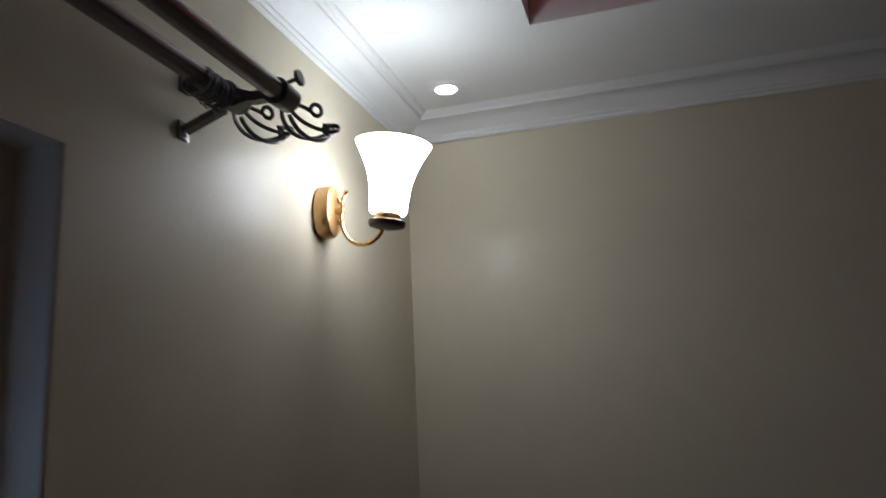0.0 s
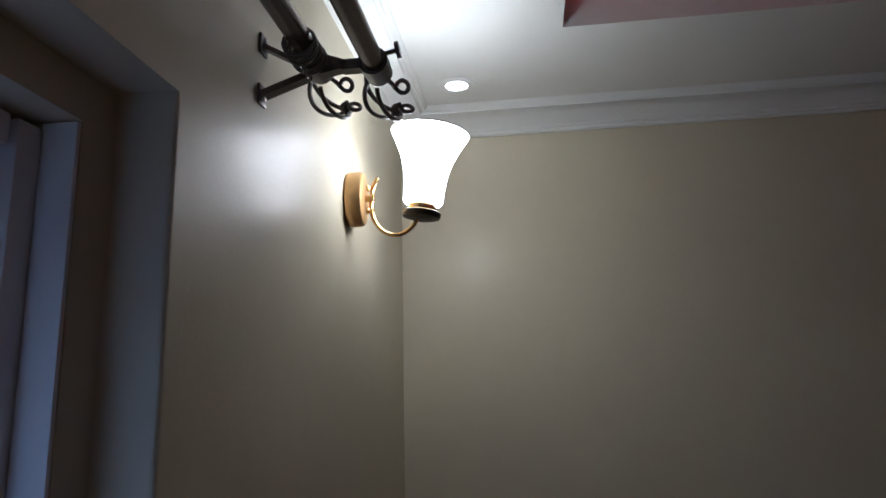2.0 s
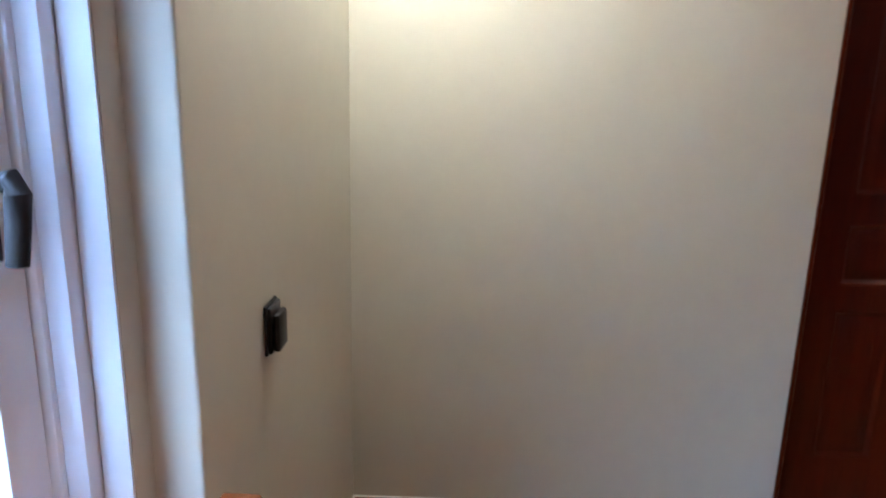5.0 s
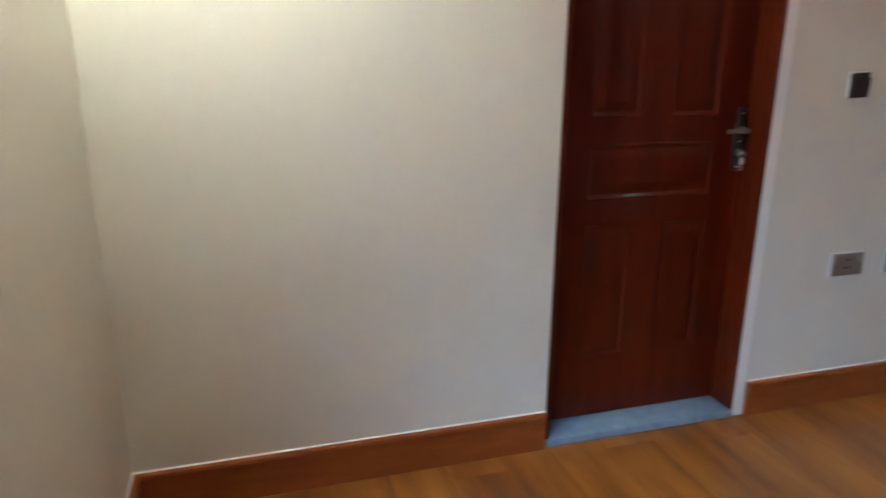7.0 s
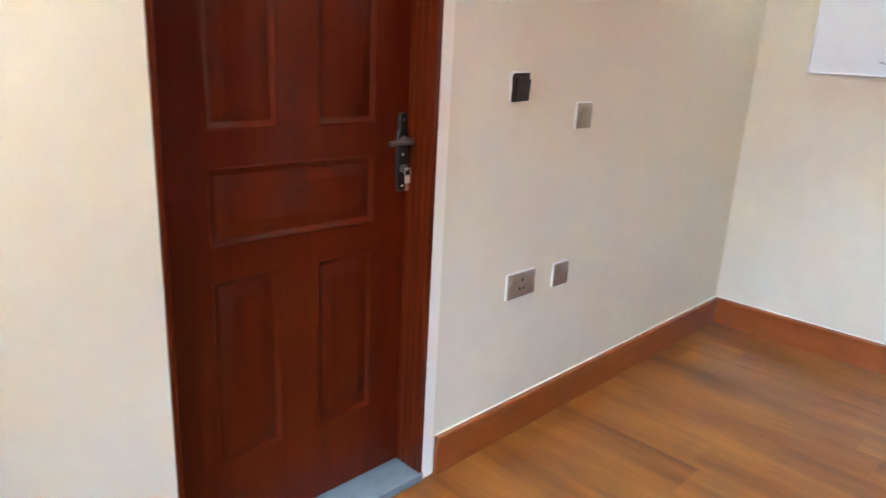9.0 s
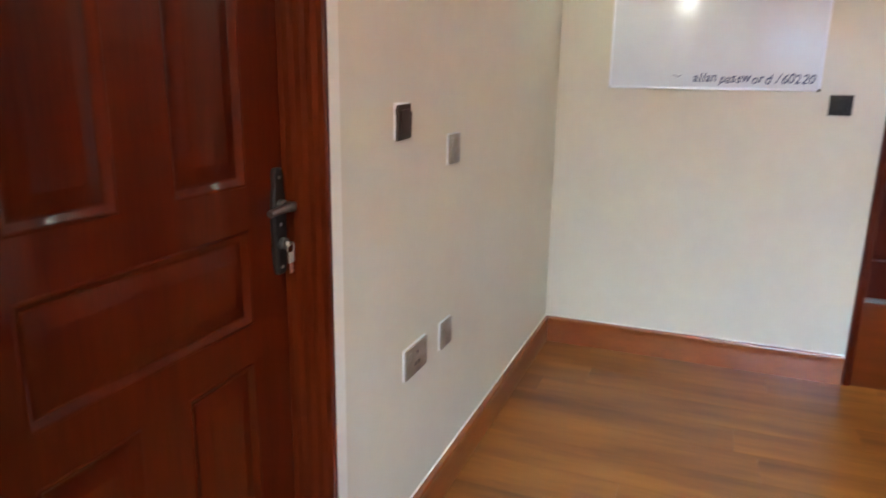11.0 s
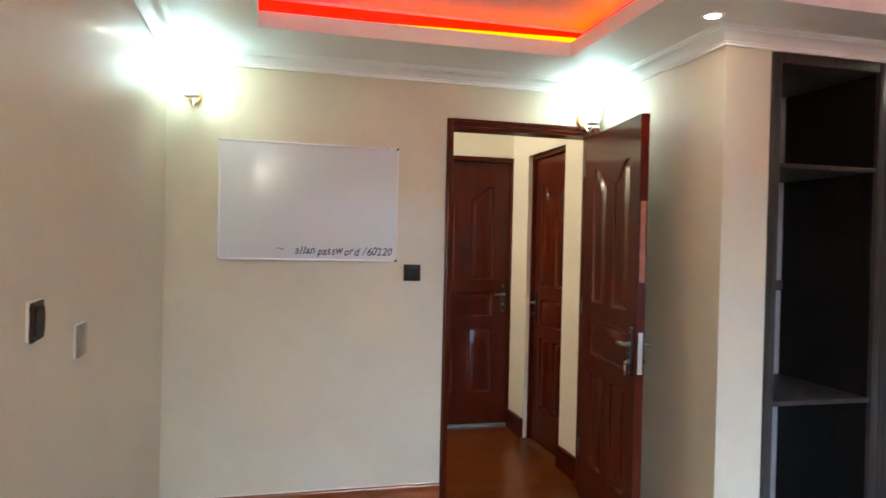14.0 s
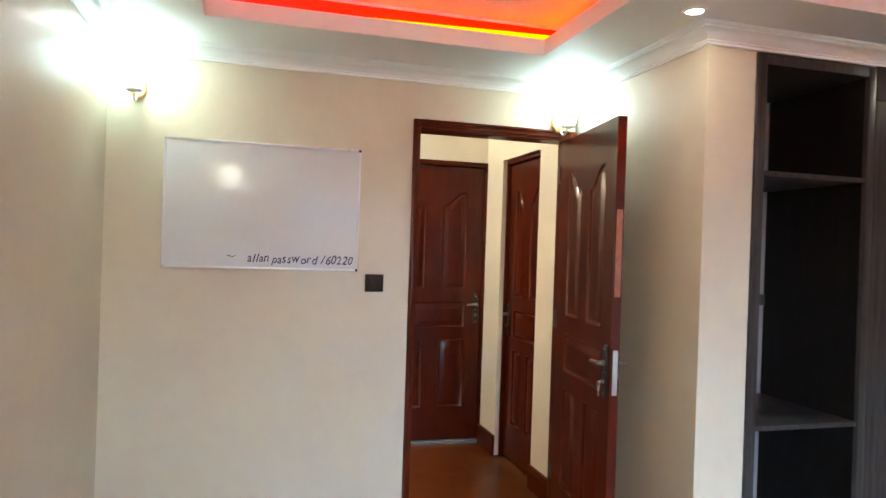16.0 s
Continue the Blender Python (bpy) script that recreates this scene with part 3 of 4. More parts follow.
d1 = thing("door_1", "closed red-brown panelled wooden door with keys in its lock", "door")
d1["kind"] = "structure"
jamb("frame_upright", fluted(1.345, DX0 + 0.001, -0.003, 0.104), 0.03, DZ, d1)
jamb("frame_upright", fluted(2.103, DX1 - 0.001, -0.003, 0.104), 0.03, DZ, d1)
part("frame_head", box(1.345, 2.103, -0.003, 0.104, DZ - 0.04, DZ - 0.001, 0.004), M_FRAME, d1, "dark moulded wooden frame")
for x0, x1 in ((DX0 + 0.001, 1.3445), (2.1035, DX1 - 0.001)):
    part("frame_rebate", box(x0, x1, 0.1045, 0.147, 0.03, DZ), M_FRAME, d1)
lf = leaf(d1, 0.756, 2.0, 1.346, 0.106, 0.035)
handle_set(lf, 2.078, 1.050, 0.106)
bm = box(DX0 + 0.002, DX1 - 0.002, -0.012, 0.15, 0.0, 0.030, 0.004)
tagged(part("threshold", bm, M_STONE), "blue-grey stone threshold under the closed door", "threshold", "", "structure")

# the open door: frame in the whiteboard's wall, leaf swung into the room
d2 = thing("door_2", "open red-brown panelled wooden door with keys in its lock", "door")
d2["kind"] = "structure"
for y0, y1 in ((-1.442, EY1 - 0.001), (EY0 + 0.001, -2.258)):
    part("frame_upright", box(XC - 0.014, XC + 0.12, y0, y1, 0.0, EZ - 0.001, 0.004), M_FRAME, d2, "dark moulded wooden frame")
bm = bmesh.new()
for z0, z1, dx in ((2.046, 2.060, -0.004), (2.060, 2.074, -0.012), (2.074, 2.086, -0.006), (2.086, EZ - 0.001, -0.016)):
    add_box(bm, XC + dx, XC + 0.12, -2.258, -1.442, z0, z1, 0.002, 1)
part("frame_head", bm, M_FRAME, d2, "dark moulded wooden frame")
bm = bmesh.new()
add_box(bm, XC - 0.018, XC - 0.004, -1.430, -1.412, 0, EZ - 0.004, 0.004)
part("frame_bead", bm, M_FRAME, d2)
HX, HY, FX, FY = 4.285, -2.215, 3.527, -2.108
W2 = math.hypot(HX - FX, HY - FY)
lf = leaf(d2, W2, 2.022, 0.0, 0.0, 0.012)
lf.matrix_basis = pose(HX, HY, 0, 0, 0, math.degrees(math.atan2(FY - HY, FX - HX)))
handle_set(lf, W2 - 0.045, 0.950, 0.0)
handle_set(lf, W2 - 0.045, 0.950, 0.040, 1, False)
part("lock_strip", box(W2 - 0.0005, W2 + 0.0025, 0.010, 0.032, 0.855, 1.045, 0.001, 1), M_STEEL, lf, "steel lock strip on the door's edge")
part("paper_label", box(W2 - 0.0005, W2 + 0.001, 0.008, 0.034, 1.27, 1.64), M_LABEL, lf, "torn pale paper label on the door's edge", False)
for z in (0.25, 1.05, 1.82):
    part("hinge", add_lathe(bmesh.new(), [(0, 0), (0.007, 0), (0.007, 0.09), (0, 0.09)], 12, Matrix.Translation((-0.004, -0.004, z))), M_IRON, lf)

# doors of the hall
d3 = thing("door_3", "closed dark red-brown panelled door at the hall's end", "door")
d3["kind"] = "structure"
d3.matrix_basis = pose(XH, -1.502, 0, 0, 0, -90)
part("frame_upright", box(0.0, 0.035, -0.012, 0.10, 0.0, 2.098, 0.004), M_FRAME, d3)
part("frame_upright", box(0.818, 0.852, -0.012, 0.10, 0.0, 2.098, 0.004), M_FRAME, d3)
part("frame_head", box(0.035, 0.818, -0.012, 0.10, 2.062, 2.098, 0.004), M_FRAME, d3)
lf = leaf(d3, 0.781, 2.035, 0.036, 0.030, 0.022, True, M_DOOR)
handle_set(lf, 0.775, 1.00, 0.030, -1, False)
part("door_sill", box(0.035, 0.818, -0.01, 0.10, 0.0, 0.018, 0.002), M_STONE, d3, "pale strip under the door")
d4 = thing("door_4", "closed red-brown panelled door in the hall's side wall", "door")
d4["kind"] = "structure"
d4.matrix_basis = pose(5.458, YD - 0.03, 0, 0, 0, 180)
part("frame_upright", box(0.0, 0.014, 0.0, 0.12, 0.0, 2.078, 0.003), M_FRAME, d4)
part("frame_upright", box(0.622, 0.636, 0.0, 0.12, 0.0, 2.078, 0.003), M_FRAME, d4)
part("frame_head", box(0.014, 0.622, 0.0, 0.12, 2.05, 2.078, 0.003), M_FRAME, d4)
lf = leaf(d4, 0.606, 2.035, 0.015, 0.030, 0.012)
handle_set(lf, 0.055, 0.97, 0.030, -1, False, 1)

# ---- window ----
w1 = thing("window_1", "white framed window with a black handle, daylight outside", "window")
w1["kind"] = "structure"
w1.matrix_basis = pose(-0.012, 0, 0)
FY1, FY0 = WY1 - 0.048, WY0 + 0.048
Z0, Z1 = 0.878, 1.861
bm = bmesh.new()
for y0, y1, z0, z1 in ((FY1 - 0.040, FY1, Z0, Z1), (FY0, FY0 + 0.040, Z0, Z1), (FY0 + 0.04, FY1 - 0.04, Z0, Z0 + 0.04), (FY0 + 0.04, FY1 - 0.04, Z1 - 0.04, Z1)):
    add_box(bm, -0.190, -0.112, y0, y1, z0, z1, 0.004)
    add_box(bm, -0.1125, -0.086, y0 + 0.008 if y1 - y0 < 0.1 else y0, y1 - 0.0008 if y1 - y0 < 0.1 else y1, z0 + 0.006, z1 - 0.006, 0.003)
part("window_frame", bm, M_UPVC, w1, "white window frame")
part("jamb_lining", box(-0.085, -0.0505, FY1 - 0.006, FY1 - 0.0005, Z0 + 0.004, Z1 - 0.002, 0.001), M_UPVC, w1, "white lining of the inner recess")
part("jamb_lining", box(-0.085, -0.0505, FY0 + 0.0005, FY0 + 0.006, Z0 + 0.004, Z1 - 0.002, 0.001), M_UPVC, w1, "white lining of the inner recess")
n = 3
span = (FY1 - 0.041) - (FY0 + 0.041)
for i in range(n):
    y1 = FY1 - 0.041 - i * span / n
    y0 = y1 - span / n + 0.002
    bm = bmesh.new()
    for a, b, c, d in ((y1 - 0.064, y1, Z0 + 0.042, Z1 - 0.042), (y0, y0 + 0.048, Z0 + 0.042, Z1 - 0.042),
                       (y0 + 0.048, y1 - 0.048, Z0 + 0.042, Z0 + 0.09), (y0 + 0.048, y1 - 0.048, Z1 - 0.09, Z1 - 0.042)):
        add_box(bm, -0.172, -0.122, a, b, c, d, 0.004)
    sash = part("sash", bm, M_UPVC, w1, "white casement sash")
    p = part("pane", box(-0.150, -0.145, y0 + 0.046, y1 - 0.046, Z0 + 0.088, Z1 - 0.088), M_GLASS, sash, "clear pane", False)
    p.visible_shadow = False
    if i == 0:
        bm = box(-0.124, -0.114, y1 - 0.062, y1 - 0.040, 1.245, 1.335, 0.003)
        add_tube(bm, [(-0.116, y1 - 0.050, 1.320), (-0.092, y1 - 0.050, 1.325), (-0.086, y1 - 0.052, 1.312), (-0.088, y1 - 0.054, 1.285), (-0.092, y1 - 0.056, 1.245)],
                 lambda u: 0.010 + 0.002 * math.sin(3 * u), 12)
        part("handle", bm, M_BLACK, sash, "black window handle")
E1, E2 = 0.0008, -0.0615
plan = [(-0.1115, FY0 + 0.001), (-0.1115, FY1 - 0.001), (E2, FY1 - 0.001), (E2, WY1 - 0.001), (E1, WY1 - 0.001), (E1, -1.103), (0.055, -1.103),
        (0.055, WY0 - 0.06), (E1, WY0 - 0.06), (E1, WY0 + 0.001), (E2, WY0 + 0.001), (E2, FY0 + 0.001)]
bm = bmesh.new()
lo, hi = [[bm.verts.new((x, y, z)) for x, y in plan] for z in (0.8505, 0.8765)]
bm.faces.new(lo)
bm.faces.new(hi)
for i in range(len(plan)):
    bm.faces.new((lo[i], lo[(i + 1) % len(plan)], hi[(i + 1) % len(plan)], hi[i]))
rim = [e for e in bm.edges if all(v.co.x > 0.05 for v in e.verts) or all(v.co.x >= 0 and (v.co.y > -1.11) for v in e.verts)]
bmesh.ops.bevel(bm, geom=rim, offset=0.008, segments=3, affect='EDGES', profile=0.5)
tagged(part("window_sill", bm, M_SILL), "glossy red-brown wooden window sill board", "window sill", "", "structure")

# ---- curtain rods ----
RODS = ((0.071, 2.033), (0.149, 2.024))
cr = thing("curtain_rod", "double dark metal curtain rod with cage finials on a wall bracket", "curtain rod")
for x, RZ in RODS:
    rod = part("rod", add_lathe(bmesh.new(), [(0, 0), (0.014, 0), (0.014, 2.10), (0, 2.10)], 24, pose(x, -0.935, RZ, 89.3, 0, 0)), M_ROD, cr, "dark metal rod")
    bm = bmesh.new()
    add_lathe(bm, [(0.0145, -0.0), (0.018, 0.0), (0.018, 0.034), (0.0145, 0.036)], 24, pose(x, -0.935, RZ, 90, 0, 0))
    add_lathe(bm, [(0, 0.0), (0.017, 0.0), (0.013, 0.008), (0.010, 0.012), (0, 0.012)], 24, pose(x, -0.935, RZ, -90, 0, 0))
    fin = part("finial", bm, M_IRON, cr, "black twisted cage finial")
    for a0 in (2.3, 3.4, 4.4):
        pts = []
        for i in range(21):
            u = i / 20
            r = 0.009 + 0.030 * math.sin(math.pi * (0.06 + 0.90 * u)) ** 0.75 - 0.006 * u
            a = a0 + 0.8 * u
            pts.append((x + r * math.cos(a), -0.925 + 0.110 * u, RZ + r * math.sin(a)))
        part("wire", add_tube(bmesh.new(), pts, 0.0033, 8), M_IRON, fin)
    for a, y0, rise, way in ((-0.25, -0.922, 0.018, 1), (-0.45, -0.818, 0.013, -1)):
        out = Vector((math.cos(a), 0, math.sin(a)))
        side = (Vector((0, way * 0.6, 0)) + 0.8 * Vector((0, 1, 0)).cross(out)).normalized()
        hub, c = Vector((x, y0, RZ)), Vector((x, y0 + way * 0.018, RZ)) + out * (rise + 0.008)
        pts = [hub + out * 0.006, hub + out * (0.006 + rise * 0.35) + Vector((0, way * 0.014, 0)), hub + out * (rise * 0.75) + Vector((0, way * 0.026, 0))]
        for i in range(13):
            q = -0.5 + 5.2 * i / 12
            pts.append(c + 0.0085 * (out * math.sin(q) + side * math.cos(q)))
        part("curl", add_tube(bmesh.new(), pts, 0.0031, 8), M_IRON, fin)
    part("ball", add_lathe(bmesh.new(), [(0, -0.011), (0.006, -0.0092), (0.0095, -0.0055), (0.011, 0), (0.0095, 0.0055), (0.006, 0.0092), (0, 0.011)], 16, pose(x, -0.812, RZ, 90, 0, 0)), M_IRON, fin)
    for i in range(8 if x < 0.1 else 0):
        y = -0.985 - 0.0065 * i
        cx, cz = x + random.uniform(-0.002, 0.002), RZ - 0.007 + random.uniform(-0.002, 0.001)
        tilt = random.uniform(-0.5, 0.5)
        ring = part("ring", add_tube(bmesh.new(), [(cx + 0.0195 * math.cos(q), y + 0.0195 * tilt * math.sin(q), cz + 0.0195 * math.sin(q)) for q in [2 * math.pi * k / 24 for k in range(24)]],
                    0.0019, 8, True), M_IRON, cr, "black curtain ring")
        if i % 2 == 0:
            part("eyelet", add_tube(bmesh.new(), [(cx, y + 0.005 * math.cos(q), cz - 0.025 + 0.005 * math.sin(q)) for q in [2 * math.pi * k / 12 for k in range(12)]], 0.0012, 6, True), M_IRON, ring)

def strap(bm, p, q, wide, thick):
    """A flat bar from p to q in the plane x z, wide along y."""
    p, q = Vector(p), Vector(q)
    d = (q - p).normalized()
    n = Vector((-d.z, 0, d.x)) * thick / 2
    w = Vector((0, wide / 2, 0))
    vs = [bm.verts.new(c + i * w + j * n) for c in (p, q) for i, j in ((-1, -1), (1, -1), (1, 1), (-1, 1))]
    for f in ((0, 1, 2, 3), (7, 6, 5, 4), (0, 4, 5, 1), (1, 5, 6, 2), (2, 6, 7, 3), (3, 7, 4, 0)):
        bm.faces.new([vs[k] for k in f])
    return bm


YB, RZ = -0.965, 2.030
br = part("bracket", strap(bmesh.new(), (0.108, YB, RZ - 0.008), (0.134, YB, RZ - 0.008), 0.016, 0.014), M_IRON, cr, "black metal wall bracket")
for z in (1.992, 2.062):
    part("wall_foot", box(0.0, 0.004, YB - 0.015, YB + 0.009, z - 0.016, z + 0.012, 0.002), M_IRON, br)
for p, q, wide, thick in (((0.003, YB - 0.003, 2.058), (0.058, YB - 0.004, RZ - 0.004), 0.014, 0.006),
                          ((0.003, YB - 0.003, 1.990), (0.066, YB - 0.002, RZ - 0.017), 0.015, 0.009),
                          ((0.080, YB, RZ + 0.006), (0.112, YB, RZ - 0.006), 0.016, 0.009),
                          ((0.080, YB, RZ - 0.014), (0.112, YB, RZ - 0.008), 0.016, 0.009)):
    bm = strap(bmesh.new(), p, q, wide, thick)
    bmesh.ops.recalc_face_normals(bm, faces=bm.faces)
    part("arm", bm, M_IRON, br)
for x, z in RODS:
    part("rod_cup", add_lathe(bmesh.new(), [(0.0145, 0), (0.019, 0), (0.019, 0.018), (0.0145, 0.018)], 24, pose(x, YB + 0.010, z, 90, 0, 0)), M_IRON, br)
bm = bmesh.new()
add_tube(bm, [(0.160, YB + 0.002, RZ + 0.006), (0.178, YB + 0.002, RZ + 0.010)], 0.003, 8)
add_lathe(bm, [(0, 0), (0.011, 0), (0.011, 0.005), (0, 0.005)], 16, pose(0.177, YB + 0.002, RZ + 0.010, 0, 80, 0))
part("thumb_screw", bm, M_IRON, cr)
for z in (1.986, 2.066):
    part("screw", add_lathe(bmesh.new(), [(0, 0.003), (0.005, 0.003), (0.004, 0.007), (0, 0.008)], 12, pose(0, YB - 0.003, z, 0, 90, 0)), M_STEEL, cr)

# ---- switches and sockets ----
def plate(name, m, w, h, material, label, category, group, kind="plain", back=M_PLATEB):
    """A wall plate, its face towards -y, centred on the origin."""
    t = thing(name, label, category, group, m)
    part("mounting_frame", box(-w / 2 - 0.003, w / 2 + 0.002, -0.005, 0, -h / 2 - 0.002, h / 2 + 0.003, 0.001, 1), back, t, "pale edge of the wall box")
    part("face_plate", box(-w / 2, w / 2, -0.012, -0.005, -h / 2, h / 2, 0.003), material, t)
    if kind == "rocker":
        part("rocker", box(-w * 0.34, w * 0.34, -0.018, -0.012, -h * 0.36, h * 0.36, 0.003), material, t)
    elif kind == "double":
        for s in (-1, 1):
            part("rocker", box(s * w * 0.38 - 0.008, s * w * 0.38 + 0.008, -0.015, -0.012, h * 0.10, h * 0.36, 0.001), material, t)
        for x, z in ((0, 0.018), (-0.011, -0.012), (0.011, -0.012)):
            part("pin_hole", box(x - 0.004, x + 0.004, -0.0126, -0.0118, z - 0.005, z + 0.005), M_BLACK, t)
    elif kind == "single":
        part("outlet", box(-0.010, 0.010, -0.0135, -0.012, -0.012, 0.006, 0.0006), M_PLATE, t)
    elif kind == "blank":
        part("rocker", box(-w * 0.30, w * 0.30, -0.0145, -0.012, h * 0.02, h * 0.40, 0.001), material, t)
    return t


sw = thing("light_switch", "worn brown-black light switch with a broken edge", "light switch", "black switches", pose(2.463, 0, 1.241))
part("mounting_frame", box(-0.045, 0.040, -0.006, 0, -0.043, 0.046, 0.002), M_PLATEB, sw, "pale edge of the wall box")
for name, d0, d1, k in (("face_plate", 0.006, 0.012, 1.0), ("rocker", 0.012, 0.017, 0.7)):
    bm = bmesh.new()
    ring = [(-0.042, -0.045), (0.038, -0.041), (0.043, 0.022), (0.043, 0.024), (0.034, 0.024), (0.034, 0.044), (-0.036, 0.041), (-0.043, 0.030), (-0.040, -0.004), (-0.043, -0.022)]
    lo, hi = [[bm.verts.new((px * k, -dd, pz * k)) for px, pz in ring] for dd in (d0, d1)]
    bm.faces.new(hi)
    for q in range(len(ring)):
        bm.faces.new((lo[q], lo[(q + 1) % len(ring)], hi[(q + 1) % len(ring)], hi[q]))
    part(name, bm, M_SWITCH, sw, "", False)
plate("wall_socket", pose(2.828, 0, 1.145), 0.086, 0.088, M_PLATE, "bronze-grey square wall plate above the sockets", "wall plate", "", "blank")
plate("wall_socket", pose(2.550, 0, 0.580), 0.146, 0.088, M_PLATE, "bronze-grey double wall socket above the baseboard", "wall socket", "sockets", "double")
plate("wall_socket", pose(2.783, 0, 0.573), 0.086, 0.086, M_PLATE, "bronze-grey single outlet plate above the baseboard", "wall socket", "sockets", "single")
plate("light_switch", pose(XC, -1.2315, 1.267, 0, 0, -90), 0.086, 0.082, M_BLACK, "black square light switch beside the open door", "light switch", "black switches", "rocker", M_BLACK)
ps = plate("wall_socket", pose(0, -0.857, 1.025, 0, 0, 90), 0.060, 0.080, M_BLACK, "black wall socket with a black plug by the window", "wall socket", "", "plain", M_BLACK)
part("plug", box(-0.025, 0.026, -0.024, -0.012, -0.038, 0.027, 0.005), M_BLACK, ps, "black plug")

# ---- whiteboard ----
wb = thing("whiteboard", "white enamel whiteboard with aluminium trim and blue handwriting", "whiteboard")
wb.matrix_basis = pose(XC - 0.0095, -0.6955, 1.621, 0.7, 0, -88.95)
BW, BH = 0.897, 0.594
part("panel", box(-BW / 2 + 0.008, BW / 2 - 0.008, -0.011, 0, -BH / 2 + 0.008, BH / 2 - 0.008), M_BOARD, wb, "glossy white writing panel", False)
for x0, x1, z0, z1 in ((-BW / 2, BW / 2, -BH / 2, -BH / 2 + 0.009), (-BW / 2, BW / 2, BH / 2 - 0.009, BH / 2),
                       (-BW / 2, -BW / 2 + 0.009, -BH / 2 + 0.009, BH / 2 - 0.009), (BW / 2 - 0.009, BW / 2, -BH / 2 + 0.009, BH / 2 - 0.009)):
    part("trim_bar", box(x0, x1, -0.015, 0, z0, z1, 0.002), M_ALU, wb, "aluminium trim")
for x, z in ((-1, -1), (1, -1), (-1, 1), (1, 1), (0.88, 1)):
    s = 0.012
    part("corner_cap", box(x * (BW / 2 - 0.006) - s / 2, x * (BW / 2 - 0.006) + s / 2, -0.0175, -0.001, z * (BH / 2 - 0.005) - s / 2, z * (BH / 2 - 0.005) + s / 2, 0.002), M_STEEL if x != 1 else M_BLACK, wb)


def letter(ch, size, bold):
    cu = bpy.data.curves.new("letter", 'FONT')
    cu.body, cu.size, cu.shear, cu.extrude, cu.offset = ch, size, 0.2, 0.0003, bold
    tmp = bpy.data.objects.new("letter", cu)
    scene.collection.objects.link(tmp)
    me = bpy.data.meshes.new_from_object(tmp.evaluated_get(bpy.context.evaluated_depsgraph_get()))
    bpy.data.objects.remove(tmp)
    return me


def written(text, x, z, size, length, parent):
    """Words in an uneven hand: every letter has its own size, slant and height on the line."""
    bm = bmesh.new()
    at = 0.0
    for ch in text:
        if ch == " ":
            at += size * random.uniform(0.16, 0.22)
            continue
        k = size * random.uniform(0.95, 1.06)
        me = letter(ch, k, 0.0006)
        left, right = min(v.co.x for v in me.vertices), max(v.co.x for v in me.vertices)
        me.transform(Matrix.Translation((at - left, random.uniform(-0.003, 0.003), 0)) @ Matrix.Rotation(radians(random.uniform(-8, 8)), 4, 'Z'))
        bm.from_mesh(me)
        bpy.data.meshes.remove(me)
        at += right - left + size * random.uniform(0.04, 0.09)
    for v in bm.verts:
        v.co.x *= length / at
    ob = part("writing", bm, M_INK, parent, "blue marker handwriting", False)
    ob.matrix_basis = pose(x, -0.0116, z, 90, 0, 0)
    return ob


random.seed(11)
written("allan password /60220", -0.072, -0.264, 0.058, 0.497, wb)
part("writing", add_tube(bmesh.new(), [(-0.165 + 0.0055 * i, -0.0116, -0.238 + 0.004 * math.sin(i * 1.1)) for i in range(8)], 0.0018, 6), M_INK, wb)

# ---- wardrobe ----
wr = thing("wardrobe", "tall dark grey wood-grain wardrobe with open shelves", "wardrobe")
WX, WB = 3.238, 3.80
Y0, Y1, Y2 = -2.557, -2.600, -3.115
part("side_panel", box(WX, 3.838, Y1, Y0 - 0.001, 0.0, 2.275, 0.002), M_WARD, wr)
part("side_panel", box(WX, WB, Y2 - 0.040, Y2, 0.0, 2.275, 0.002), M_WARD, wr)
part("back_panel", box(WB, WB + 0.012, Y2, Y1, 0.05, 2.23), M_WARDBACK, wr, "pale grey back panel", False)
# shade inside the open bay, painted as a near-black sheet on its side
part("lining", box(WX + 0.02, WB, Y2, Y2 + 0.003, 0.05, 2.23), M_WARDIN, wr, "near-black sheet painted as the shade on the inner side", False)
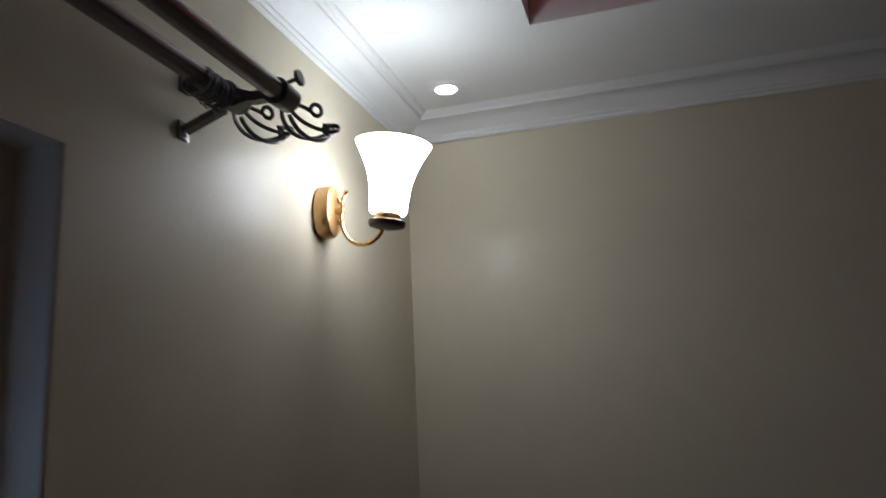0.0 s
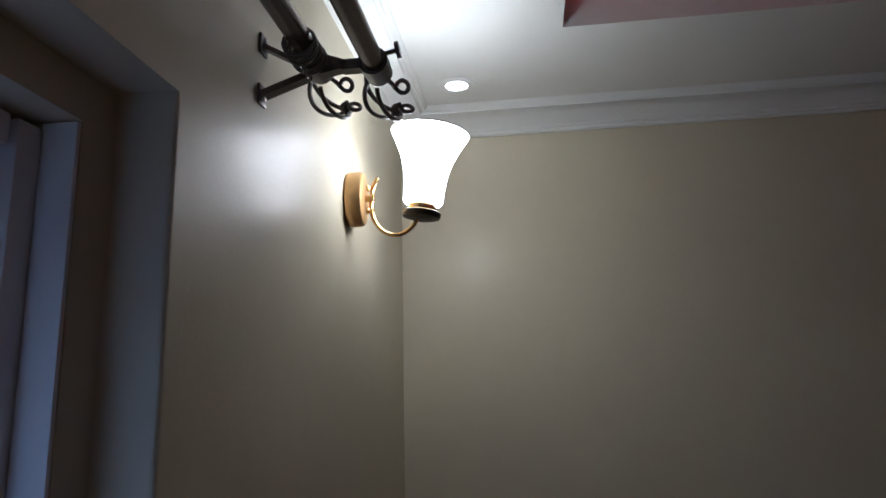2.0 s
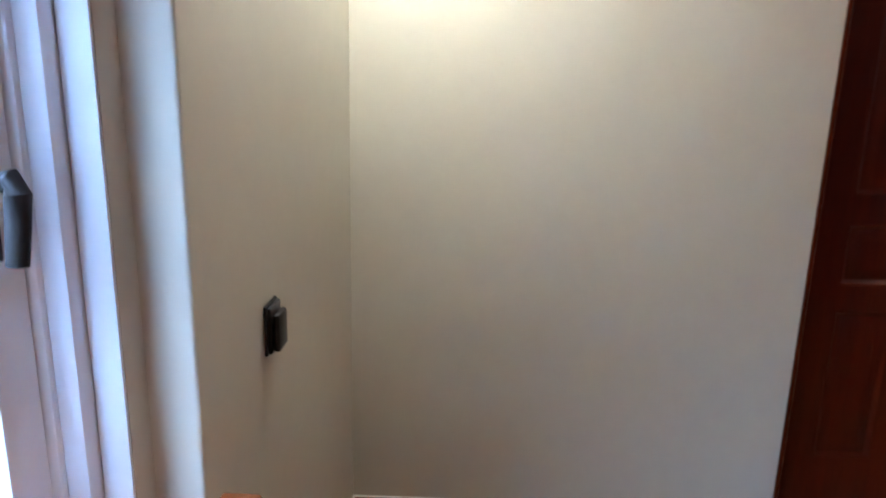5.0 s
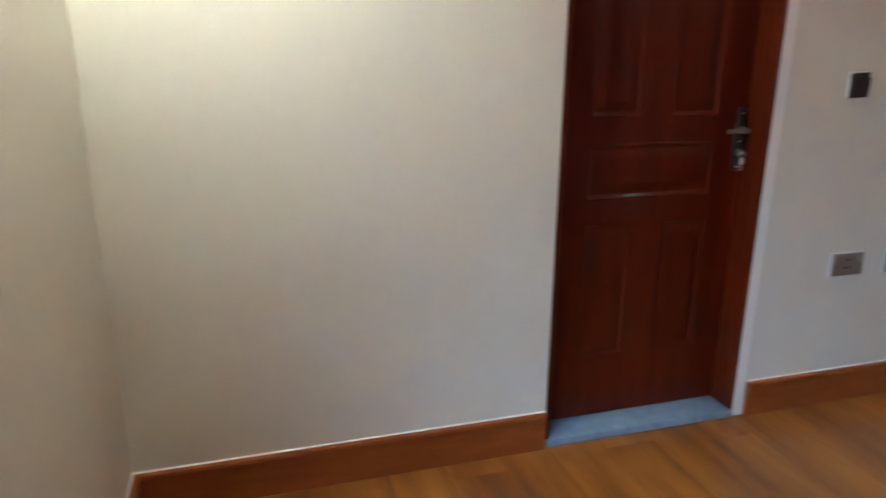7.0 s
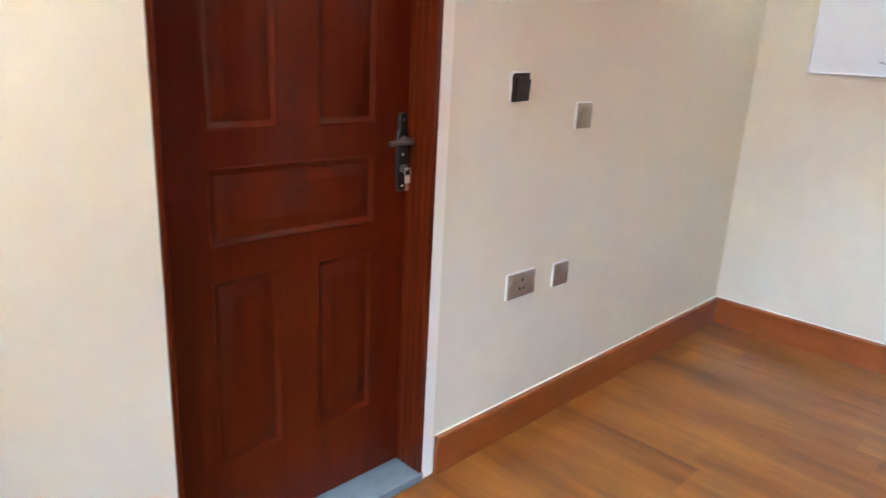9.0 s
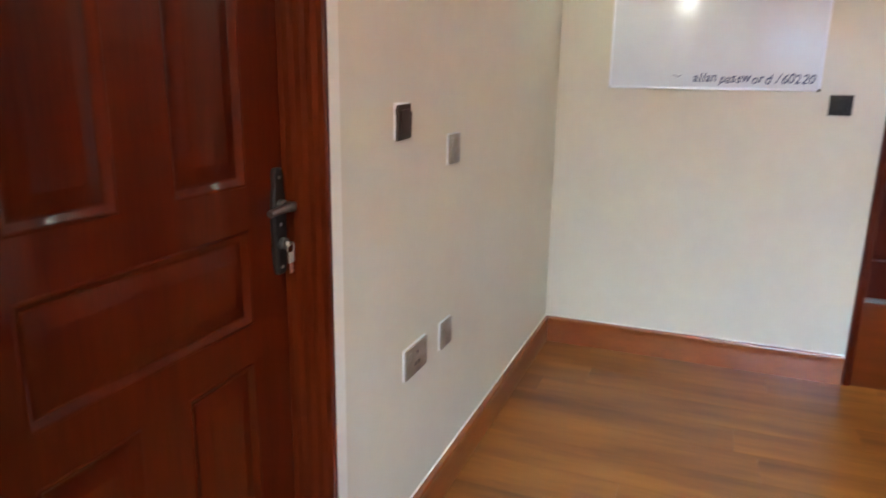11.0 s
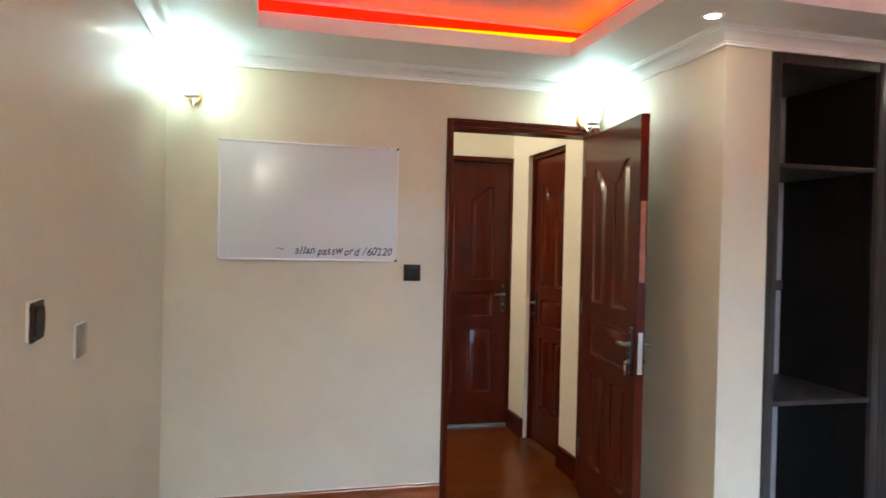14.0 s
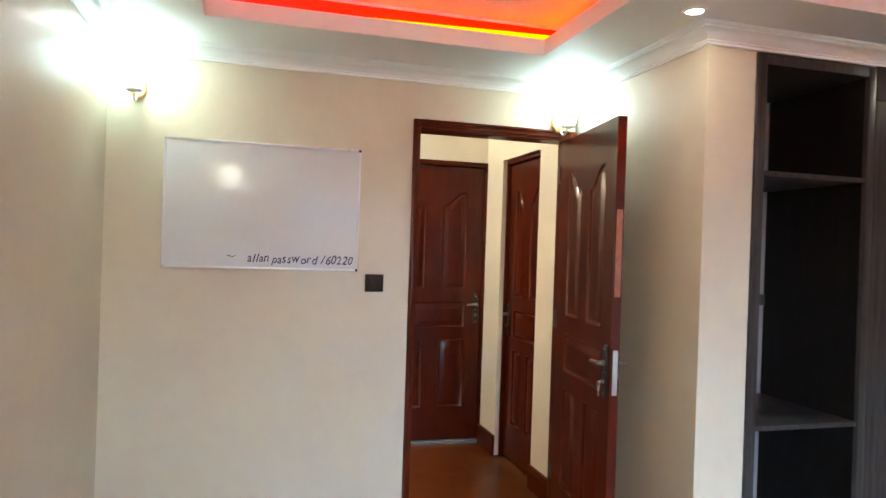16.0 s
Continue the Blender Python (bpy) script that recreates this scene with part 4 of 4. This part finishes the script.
part("top_panel", box(WX, WB, Y2, Y1, 2.230, 2.275, 0.002), M_WARD, wr)
for z in (1.786, 0.760):
    part("shelf", box(WX + 0.004, WB, Y2 + 0.0032, Y1, z, z + 0.020, 0.001), M_WARD, wr, "dark grey shelf")
part("plinth", box(WX + 0.02, WB, Y2, Y1, 0.0, 0.08), M_WARD, wr)
part("back_rail", box(WB - 0.012, WB, Y2 + 0.004, Y1, 1.22, 1.275), M_WARD, wr, "dark rail across the back panel")
part("side_panel", box(WX, 3.838, YS + 0.002, YS + 0.04, 0.0, 2.275, 0.002), M_WARD, wr)
part("top_board", box(WX, WX + 0.02, YS + 0.04, Y2 - 0.041, 2.138, 2.281, 0.002), M_WARD, wr, "dark grey board above the doors")
y = Y2 - 0.042
wd = (y - (YS + 0.042)) / 2
for i in range(2):
    dr = part("door", box(WX, WX + 0.018, y - wd + 0.002, y, 0.08, 2.134, 0.0015), M_WARD, wr, "dark grey wood-grain door")
    part("handle", box(WX - 0.022, WX, y - 0.045 if i else y - wd + 0.030, y - 0.033 if i else y - wd + 0.042, 0.95, 1.15, 0.003), M_STEEL, dr)
    y -= wd

# ---- floor planks ----
PW, PL = 0.192, 1.285
random.seed(5)
row = 0
plank_meshes = {}
x = 0.0
while x < XH - 0.001:
    x1 = min(x + PW, XC if x < XC - 1e-6 else XH)
    top_y = 0.0 if x < XC - 0.01 else -0.35
    low_y = YS if x < 3.8 else -2.33
    y = top_y + random.uniform(0.0, PL)
    while y > low_y:
        a, b = max(y - PL, low_y), min(y, top_y)
        if b - a > 0.02:
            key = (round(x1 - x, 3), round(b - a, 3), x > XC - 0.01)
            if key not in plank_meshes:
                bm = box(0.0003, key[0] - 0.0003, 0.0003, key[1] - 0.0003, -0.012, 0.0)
                # planks past the doorway take a darker, redder tone than the room's
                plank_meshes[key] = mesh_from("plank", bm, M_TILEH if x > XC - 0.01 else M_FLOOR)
            o = new("plank", plank_meshes[key])
            o.parent = floor
            o.matrix_basis = pose(x, a, 0)
        y -= PL
    x = x1
